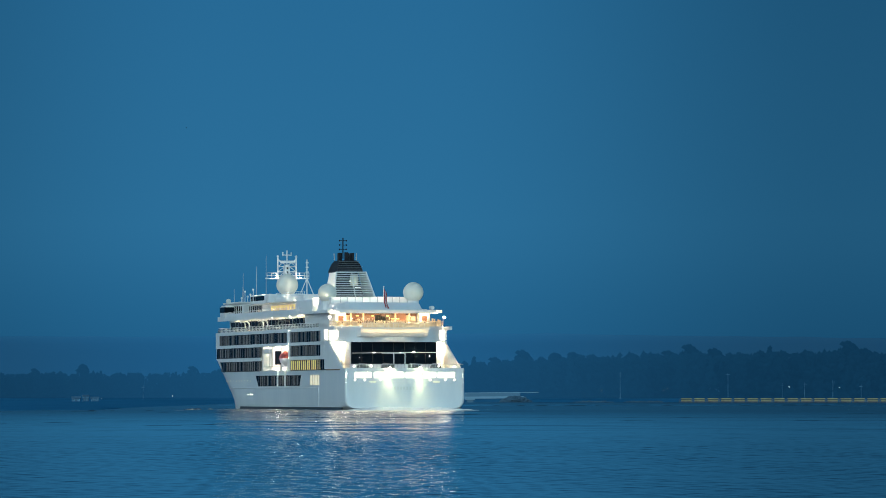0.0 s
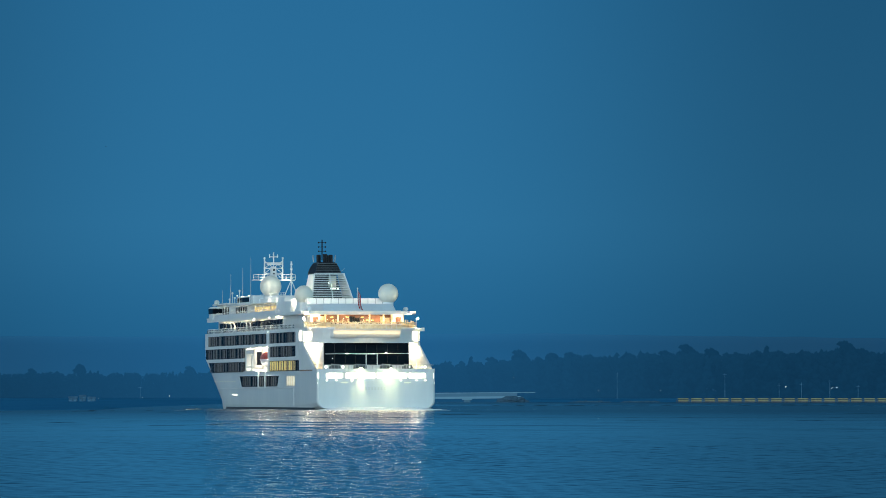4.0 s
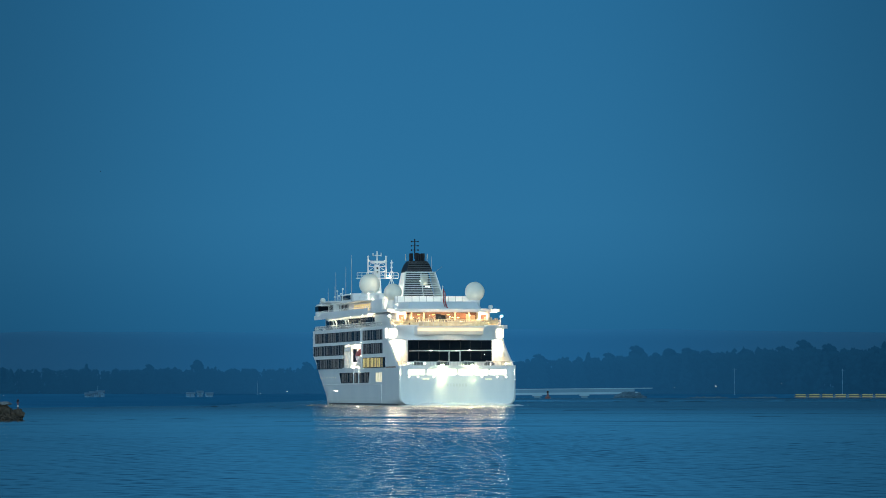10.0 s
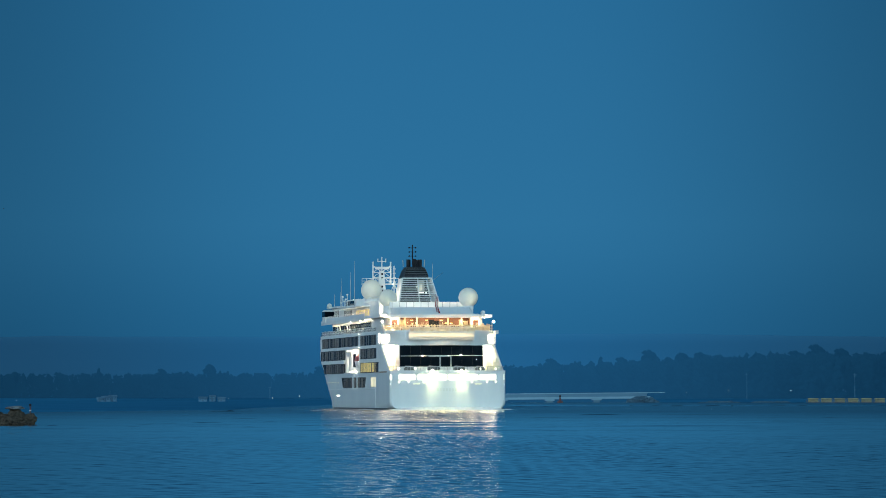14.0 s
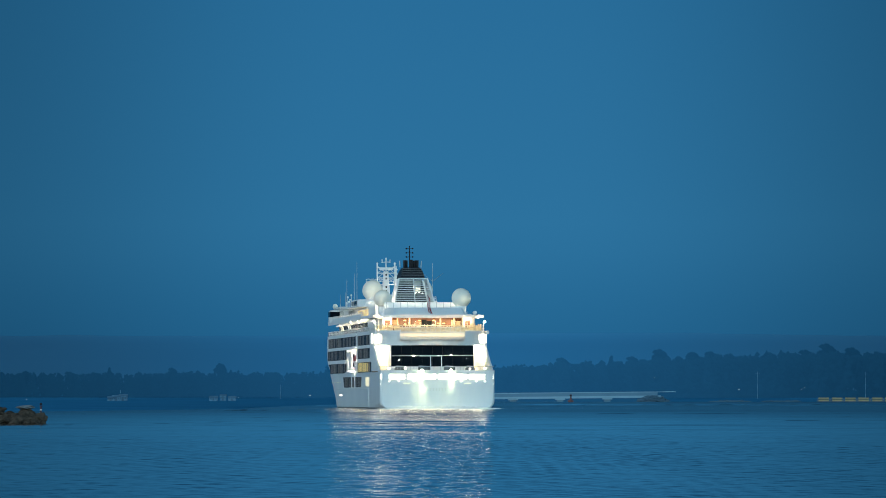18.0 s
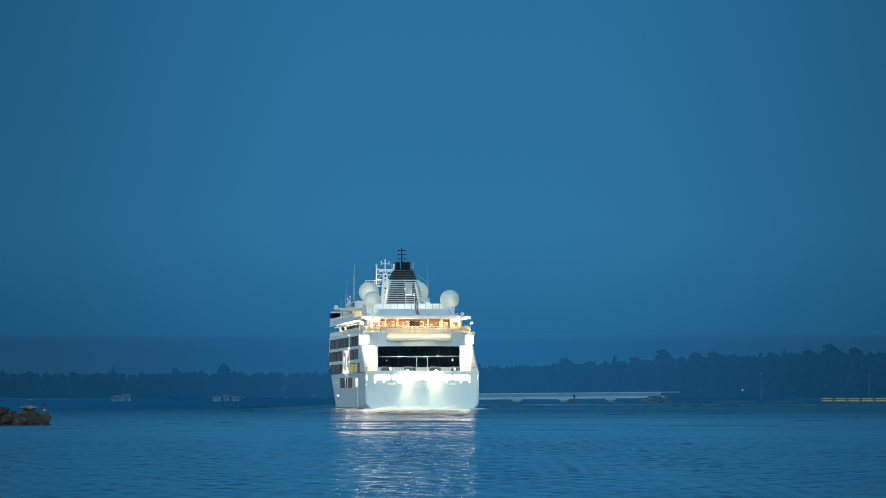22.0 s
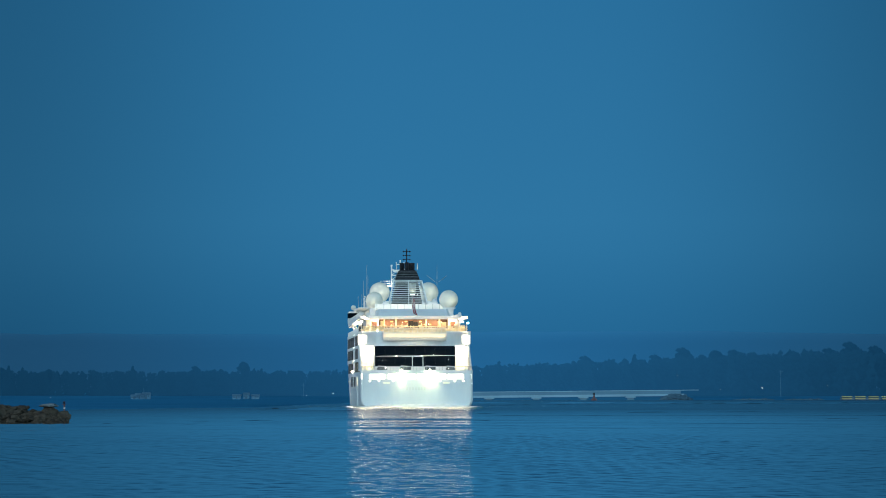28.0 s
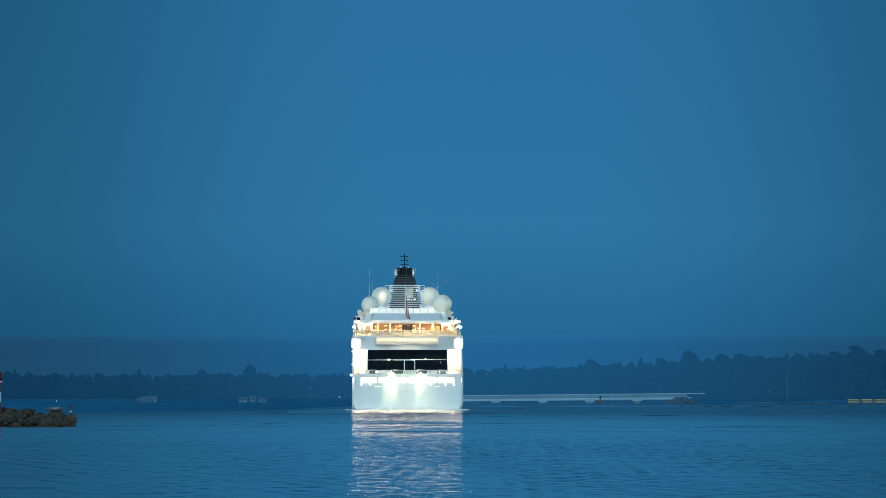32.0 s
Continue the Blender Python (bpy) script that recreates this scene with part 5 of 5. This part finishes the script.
for bx, by, k in ((-67, 648, 1), (18, 651, 2), (166, 645, 0), (381, 649, 3), (394, 650, 0), (461, 653, 1), (880, 640, 3), (1004, 636, 1), (1054, 625, 0), (1066, 634, 2),
                  (1128, 631, 2), (1198, 618, 1), (1230, 617, 2), (1331, 620, 1), (1398, 614, 2), (1480, 610, 2), (1560, 616, 1), (1640, 613, 0), (1747, 610, 2)):
    top = (700 - by) * 3392 / 13000 - 1.0
    spots.append(((bx - 784) * 3392 / 13000, 3392, k, top / (21, 19, 23, 17)[k]))
for j, (x, y, k, sc) in enumerate(spots):
    m = pose(x, y, 2.2, 0, 0, rnd.uniform(-25, 25))
    t = copy_thing(models[k], m)
    t.scale = (sc, sc, sc)
for k, md in enumerate(models):
    md.matrix_basis = pose(-300 + 190 * k, 3392, 2.2, 0, 0, 6 * k)
    md.scale = (0.8, 0.8, 0.8)


def wood():
    """The closed wood behind the shore, clump on clump."""
    r = random.Random(5)
    cs, ss = [], []
    for i in range(1600):
        x = r.uniform(-430, 440)
        y = 3340 + r.uniform(0, 110)
        h = skyline(x) * r.uniform(0.86, 1.0)
        for k in range(62):
            t = r.random() ** 0.9
            sp = h * (0.26 * (1.25 - t) if i % 3 else 0.2 * (1.05 - t))
            cs.append((x + r.uniform(-sp, sp), y + r.uniform(-sp, sp), 0.5 + h * t))
            ss.append(h * r.uniform(0.03, 0.065) * (1.2 - 0.3 * t))
    return tagged(new("backdrop", clumps("backdrop", cs, ss, 3, FARHAZE)), "dense wood along the far shore, its haze put in as glow", "trees", kind="structure")


wood()


# low causeway bridge
def bridge_far():
    y = 3235
    x0, x1, x2 = [on_shore(bx, 700, y)[0] for bx in (640, 1142, 1168)]
    bt = tagged(new("causeway_bridge"), "low pale concrete causeway bridge on short piers", "bridge")

    def beam(a, b, y0, y1, z0, z1):
        """A level-topped piece that climbs gently to the east."""
        d = [0.0094 * (x - x1) for x in (a, b)]
        return rings([[(x, y0, z0 + k), (x, y1, z0 + k), (x, y1, z1 + k), (x, y0, z1 + k)] for x, k in zip((a, b), d)])

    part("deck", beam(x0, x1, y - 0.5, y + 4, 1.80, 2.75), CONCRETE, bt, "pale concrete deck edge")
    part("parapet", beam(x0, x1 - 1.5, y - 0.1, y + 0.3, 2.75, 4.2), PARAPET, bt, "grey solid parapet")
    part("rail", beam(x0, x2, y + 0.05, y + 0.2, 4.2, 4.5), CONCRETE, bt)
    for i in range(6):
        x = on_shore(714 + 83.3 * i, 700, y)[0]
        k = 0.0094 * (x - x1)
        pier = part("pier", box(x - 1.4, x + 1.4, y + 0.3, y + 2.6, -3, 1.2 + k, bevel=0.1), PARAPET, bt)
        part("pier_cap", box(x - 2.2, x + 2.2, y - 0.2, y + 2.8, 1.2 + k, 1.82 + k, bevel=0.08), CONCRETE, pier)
    # the gap under the deck is filled with haze-coloured glow
    part("bank", beam(x0, x1, y + 3.0, y + 3.8, -3, 1.9), FARHAZE, bt, "bank behind the piers, glowing in haze blue")


bridge_far()


def stone_bm(seed, s):
    r = random.Random(seed)
    bm = bmesh.new()
    bmesh.ops.create_icosphere(bm, subdivisions=3, radius=s)
    for v in bm.verts:
        v.co *= 1 + 0.42 * noise.noise(v.co / s * 1.3 + Vector((seed, 0, 0))) + 0.38 * abs(noise.noise(v.co / s * 2.6 + Vector((0, seed, 0)))) + 0.13 * noise.noise(v.co / s * 6.0)
        v.co.z *= 0.75
    return bm


def stone_mesh(seed, s, material=ROCK):
    return mesh_of(stone_bm(seed, s), "stone", material)


STONES = [stone_mesh(i, 0.62) for i in range(7)]
GREYSTONES = [stone_mesh(i, 0.62, REEF) for i in range(7)]


def heap(name, label, cx, cy, length, height, count, seed, size=1.0, steep=2.6, stones=None, core=ROCK):
    """A rubble mound of single stones."""
    r = random.Random(seed)
    bm = bmesh.new()
    secs = []
    for i in range(13):
        t = -1 + 2 * i / 12
        hh = height * 0.78 * max(0.05, 1 - abs(t) ** steep)
        secs.append([(cx + t * length / 2, cy - height * 1.6, -1.0), (cx + t * length / 2, cy - height * 0.5, hh * 0.85), (cx + t * length / 2, cy + height * 0.5, hh * 0.85), (cx + t * length / 2, cy + height * 1.6, -1.0)])
    rings(secs, bm)
    ob = thing(name, bm, core, label, "rocks")
    for i in range(count):
        t = r.uniform(-1, 1)
        hh = height * max(0.08, 1 - abs(t) ** steep)
        u = r.random()
        st = new("stone", (stones or STONES)[r.randrange(len(stones or STONES))])
        st.parent = ob
        k = size * r.uniform(0.55, 1.35)
        st.location = (cx + t * length / 2, cy - height * 1.5 * (1 - u) + r.uniform(-0.3, 0.3), max(0.0, hh * u * 0.9 - 0.1))
        st.scale = (k * r.uniform(0.9, 1.6), k, k * r.uniform(0.8, 1.1))
        st.rotation_euler = (r.uniform(-0.4, 0.4), r.uniform(-0.4, 0.4), r.uniform(0, 6.28))
    return ob


heap("breakwater", "brown boulder breakwater end with dark wet foot", -55.2, 729, 28, 1.75, 420, 3, 0.46, 12.0)
slab_bm = stone_bm(52, 0.8)
bmesh.ops.scale(slab_bm, vec=(0.95, 0.8, 0.28), verts=slab_bm.verts)
slab = thing("stone_slab", slab_bm, PALESTONE, "pale flat stone slab on the breakwater", "stone")
x, _ = on_shore(1128, 706, 3225)
heap("rock_mound", "grey rubble mound at the bridge end", x, 3225, 14, 3.2, 60, 9, 0.9, 2.6, GREYSTONES, REEF)
for bx, w, h in ((1265, 18, 0.9), (1345, 12, 0.8), (1372, 8, 0.8)):
    x, _ = on_shore(bx, 706, 3215)
    heap("rock_mound", "low dark rock reef near the shore", x, 3215, w, h, 26, bx, 0.6, 2.6, GREYSTONES, REEF)

# yellow float boom
seg = tagged(new("float_boom"), "faded yellow floating barrier segment with grey posts", "barrier", "yellow floating barrier")
part("float", box(-2.35, 2.35, -0.8, 0.8, -0.3, 0.5, bevel=0.15), FRAME, seg)
part("lower_rail", box(-2.35, 2.35, -0.9, -0.7, 0.5, 0.85, bevel=0.04), YELLOW, seg)
part("screen", box(-2.3, 2.3, -0.1, 0.0, 0.5, 1.4), BOOMSCREEN, seg, "grey-brown mesh screen")
part("top_rail", box(-2.4, 2.4, -0.2, 0.1, 1.4, 1.78, bevel=0.04), YELLOW, seg)
for s in (-1, 1):
    part("post", box(s * 2.85 - 0.12, s * 2.85 + 0.12, -0.15, 0.15, -0.3, 1.3), FRAME, seg)
for i in range(18):
    x, _ = on_shore(1430 + 23.6 * i, 706, 3218)
    m = pose(x, 3218, 0, 0, 0, 0.6 * (i % 3 - 1))
    if i == 0:
        seg.matrix_basis = m
    else:
        copy_thing(seg, m)


# houses, poles and lamps along the shore
def house(x, y, z, w, h, label):
    hs = tagged(new("house"), label, "house", "houses on the far shore")
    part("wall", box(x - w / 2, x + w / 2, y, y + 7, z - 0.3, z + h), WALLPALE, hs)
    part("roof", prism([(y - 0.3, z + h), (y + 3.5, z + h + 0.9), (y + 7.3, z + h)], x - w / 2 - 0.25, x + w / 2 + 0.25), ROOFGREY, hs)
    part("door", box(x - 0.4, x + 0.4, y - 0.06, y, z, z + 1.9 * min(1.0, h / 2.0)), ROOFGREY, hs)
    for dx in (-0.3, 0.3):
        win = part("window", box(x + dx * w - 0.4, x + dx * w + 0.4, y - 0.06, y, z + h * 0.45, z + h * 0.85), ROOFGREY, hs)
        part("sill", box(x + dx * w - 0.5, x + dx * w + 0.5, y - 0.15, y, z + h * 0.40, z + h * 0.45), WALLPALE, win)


for bx, w, h, d, z in ((168, 2.6, 1.2, 3236, 0.35), (178, 3.6, 1.7, 3238, 0.35), (190, 3.4, 2.1, 3240, 0.35), (350, 3.6, 1.2, 3262, 0.5), (367, 2.6, 1.9, 3264, 0.5), (383, 3.2, 1.1, 3262, 0.5)):
    house(on_shore(bx, 700, d)[0], d, z, w, h, "small pale house beside the shore wood")
for bx, top in ((1313, 658), (1504, 659), (469, 682), (186, 690), (1690, 672), (1640, 676), (1600, 678), (1740, 680)):
    x, z = on_shore(bx, top, 3310)
    pl = tagged(new("utility_pole"), "thin pale utility pole with a crossarm", "pole", "poles on the far shore")
    part("shaft", rod((x, 3310, 0.8), (x, 3310, z), 0.09, None, 6, 0.06), WALLPALE, pl)
    if bx != 186:
        part("crossarm", box(x - 0.9, x + 0.9, 3309.9, 3310.1, z - 0.85, z - 0.75), WALLPALE, pl)
for bx, by, r in ((1280, 690, 0.28), (521, 700, 0.28), (1130, 668, 0.10), (1396, 686, 0.16), (1612, 684, 0.26), (1702, 685, 0.34), (1694, 686, 0.2), (20, 707, 0.22), (1206, 693, 0.16), (1390, 690, 0.14), (474, 703, 0.15), (395, 704, 0.14)):
    d = 3305 if by < 702 else 3246
    x, z = on_shore(bx, by, d)
    sl = tagged(new("street_lamp"), "small white lamp on a thin shore post", "lamp", "lamps on the far shore")
    # post takes the haze glow so that it blends into the wood
    part("post", rod((x, d + 0.3, 0.0), (x, d + 0.3, z), 0.03), FARHAZE, sl)
    part("head", ball((x, d, z), r * 0.5, u=8, v=6), LAMPWHITE, sl)


# lanterns that flash: an added drum with a slot turns to cover a steady lamp
FLASHERS = []


def lantern(parent, at, r, lamp, flashes):
    part("lantern", ball(at, r, u=12, v=8), lamp, parent, "glowing lantern")
    bm = bmesh.new()
    k = [math.radians(-90 + 38 + (360 - 76) * i / 18) for i in range(19)]
    rows = [[(math.cos(a) * r * q, math.sin(a) * r * q, z) for q, z in ((1.42, -1.3 * r), (1.42, 1.3 * r), (1.52, 1.3 * r), (1.52, -1.3 * r))] for a in k]
    rings(rows, bm)
    drum = part("drum", bm, BLACK, parent, "slotted drum added to cover the lantern between flashes")
    part("cap", rod((0, 0, 1.3 * r), (0, 0, 1.6 * r), 1.5 * r, None, 12, 0.9 * r), BUOYRED, drum)
    drum.location = at
    FLASHERS.append((drum, at, flashes))


def beacon(x, y, z, s, label):
    bc = tagged(new("channel_beacon"), label, "beacon")
    part("float", rod((x, y, -0.3), (x, y, z * 0.3), 1.3 * s, None, 12, 1.1 * s), BUOYRED, bc)
    part("tower", rod((x, y, z * 0.3), (x, y, z - 0.45 * s), 0.55 * s, None, 8, 0.3 * s), BUOYRED, bc)
    lantern(bc, (x, y, z), 0.30 * s, BEACON, [(t + a, t + b) for t in (5, 11, 17, 23, 29) for a, b in ((-0.25, 0.12), (0.55, 0.90), (1.93, 2.28))])


x, z = on_shore(982.5, 700.5, 3000)
beacon(x, 3000, z, 1.0, "red channel buoy with a red lantern")

# banded light tower on the breakwater
x, z = on_shore(-84, 664, 727)
tower = tagged(new("light_tower"), "red and white banded light tower on the breakwater", "beacon")
for i, (z0, z1) in enumerate(((0.9, 2.3), (2.3, 3.3), (3.3, z - 0.55))):
    part("band", rod((x, 727, z0), (x, 727, z1), 0.34, None, 14), (BUOYRED, PALEPAINT, BUOYRED)[i], tower, ("dull red band", "white band", "dull red band")[i])
part("gallery", rod((x, 727, z - 0.55), (x, 727, z - 0.45), 0.5, None, 14), STEEL, tower)
lantern(tower, (x, 727, z), 0.32, BEACON, [(29.3, 31.3)])
slab.location = (-42.9, 728.7, 1.62)
for k, (bx, dy, dz, r) in enumerate(((-42.9, 0.0, 0.7, 0.98), (-44.6, 0.4, 0.55, 0.8), (-41.6, -0.4, 0.35, 0.7), (-47.6, 0.2, 0.85, 0.95), (-49.2, 0.5, 0.9, 0.95), (-43.6, -1.6, 0.2, 0.75), (-46.4, -1.0, 0.25, 0.8))):
    prop = thing("boulder", stone_bm(41 + k, r), ROCK, "large brown boulder on the breakwater" if dz > 0.5 else "brown boulder with a wet dark foot", "rock", "boulders on the breakwater")
    prop.location = (bx, 729 + dy, dz)
foot = thing("boulder", stone_bm(33, 0.55), ROCK, "brown boulder under the marker post", "rock")
foot.location = (on_shore(45, 719, 729)[0], 729, 0.6)
post = tagged(new("marker_post"), "short red and white marker post on the boulders", "marker")
x, z = on_shore(45, 716, 729)
part("shaft", rod((x, 729, 0.6), (x, 729, z - 0.16), 0.07, None, 8), BUOYRED, post)
for z0 in (0.95, 1.3):
    part("band", rod((x, 729, z0), (x, 729, z0 + 0.14), 0.11, None, 8), PALEPAINT, post, "white band")
part("cage", rod((x, 729, z - 0.2), (x, 729, z - 0.14), 0.18, None, 8), BUOYRED, post)
lantern(post, (x, 729, z), 0.08, BEACON, [(t + 0.38, t + 0.62) for t in range(9, 32)])


# ---------------------------------------------------------------- gulls
def gull():
    b = tagged(new("bird"), "dark bird flying over the bay", "bird", "birds")
    part("body", ball((0, 0, 0), 0.12, None, 10, 8, 0.8), FEATHER, b)
    for s in (-1, 1):
        part("wing", rings([[(s * 0.05, -0.12, 0.03), (s * 0.05, 0.12, 0.03), (s * 0.05, 0.12, 0.06)], [(s * 0.35, -0.10, 0.14), (s * 0.35, 0.08, 0.14), (s * 0.35, 0.08, 0.16)], [(s * 0.68, -0.05, 0.05), (s * 0.68, 0.0, 0.05), (s * 0.68, 0.0, 0.06)]]), FEATHER, b)
    return b


bird = gull()
bird.location = (-46, 2500, 94)


# ---------------------------------------------------------------- what moves
def motions():
    walk(ship, [
        (0, pose(16.41, 1442.77, 0.14, 0, 0, 9.035)),
        (1.5, pose(14.61, 1448.53, 0.10, 0, 0, 8.666)),
        (3, pose(12.73, 1454.44, 0.07, 0, 0, 8.291)),
        (6, pose(9.14, 1466.88, 0.02, 0, 0, 7.593)),
        (7.5, pose(7.46, 1473.45, -0.02, 0, 0, 7.259)),
        (9, pose(5.60, 1480.10, -0.03, 0, 0, 6.859)),
        (10.5, pose(3.87, 1486.58, -0.05, 0, 0, 6.482)),
        (12, pose(2.18, 1492.72, -0.08, 0, 0, 6.112)),
        (13.5, pose(0.51, 1498.63, -0.10, 0, 0, 5.723)),
        (14.5, pose(-0.63, 1502.54, -0.10, 0, 0, 5.454)),
        (16.5, pose(-2.69, 1510.37, -0.13, 0, 0, 4.951)),
        (18, pose(-4.39, 1516.19, -0.15, 0, 0, 4.558)),
        (19.5, pose(-5.80, 1521.86, -0.15, 0, 0, 4.181)),
        (21, pose(-7.29, 1527.63, -0.16, 0, 0, 3.775)),
        (22.5, pose(-8.74, 1533.83, -0.20, 0, 0, 3.400)),
        (24, pose(-10.11, 1540.23, -0.25, 0, 0, 2.989)),
        (25.5, pose(-11.53, 1546.45, -0.26, 0, 0, 2.594)),
        (27.5, pose(-13.36, 1554.67, -0.33, 0, 0, 2.095)),
        (29, pose(-14.66, 1560.90, -0.37, 0, 0, 1.690)),
        (30.5, pose(-15.93, 1567.15, -0.35, 0, 0, 1.303)),
        (32, pose(-17.23, 1573.55, -0.37, 0, 0, 0.895)),
    ])
    walk(wake, [
        (0, pose(16.41, 1442.77, 0, 0, 0, 9.035)),
        (1.5, pose(14.61, 1448.53, 0, 0, 0, 8.666)),
        (3, pose(12.73, 1454.44, 0, 0, 0, 8.291)),
        (6, pose(9.14, 1466.88, 0, 0, 0, 7.593)),
        (7.5, pose(7.46, 1473.45, 0, 0, 0, 7.259)),
        (9, pose(5.60, 1480.10, 0, 0, 0, 6.859)),
        (10.5, pose(3.87, 1486.58, 0, 0, 0, 6.482)),
        (12, pose(2.18, 1492.72, 0, 0, 0, 6.112)),
        (13.5, pose(0.51, 1498.63, 0, 0, 0, 5.723)),
        (14.5, pose(-0.63, 1502.54, 0, 0, 0, 5.454)),
        (16.5, pose(-2.69, 1510.37, 0, 0, 0, 4.951)),
        (18, pose(-4.39, 1516.19, 0, 0, 0, 4.558)),
        (19.5, pose(-5.80, 1521.86, 0, 0, 0, 4.181)),
        (21, pose(-7.29, 1527.63, 0, 0, 0, 3.775)),
        (22.5, pose(-8.74, 1533.83, 0, 0, 0, 3.400)),
        (24, pose(-10.11, 1540.23, 0, 0, 0, 2.989)),
        (25.5, pose(-11.53, 1546.45, 0, 0, 0, 2.594)),
        (27.5, pose(-13.36, 1554.67, 0, 0, 0, 2.095)),
        (29, pose(-14.66, 1560.90, 0, 0, 0, 1.690)),
        (30.5, pose(-15.93, 1567.15, 0, 0, 0, 1.303)),
        (32, pose(-17.23, 1573.55, 0, 0, 0, 0.895)),
    ])
    for drum, at, flashes in FLASHERS:
        rows = [(0, pose(*at, 0, 0, 86))]
        for t0, t1 in flashes:
            rows += [(t0 - 0.07, pose(*at, 0, 0, 86)), (t0, pose(*at)), (t1, pose(*at)), (t1 + 0.07, pose(*at, 0, 0, 86))]
        walk(drum, [row for row in rows if row[0] <= 31.9] + [(32, pose(*at, 0, 0, 86))])
    walk(calm, [(t, pose(x, y, 0)) for t, x, y in ((0, 16.41, 1442.77), (3, 12.73, 1454.44), (6, 9.14, 1466.88), (9, 5.60, 1480.10), (12, 2.18, 1492.72),
                (14.5, -0.63, 1502.54), (18, -4.39, 1516.19), (21, -7.29, 1527.63), (24, -10.11, 1540.23), (27.5, -13.36, 1554.67), (32, -17.23, 1573.55))])
    walk(water, [(0, pose(0, 0, 0)), (32, pose(5, -9, 0))])
    walk(bird, [
        (0, pose(-46, 2500, 94, 0, 6, 80)), (6, pose(-85.2, 2500, 84.8, 0, -6, 84)), (9, pose(-105.8, 2500, 80.2, 0, 8, 78)),
        (13, pose(-141.9, 2500, 69.2, 0, -4, 82)), (20, pose(-205, 2500, 56, 0, 4, 80)), (32, pose(-310, 2500, 44, 0, 0, 80))])


motions()
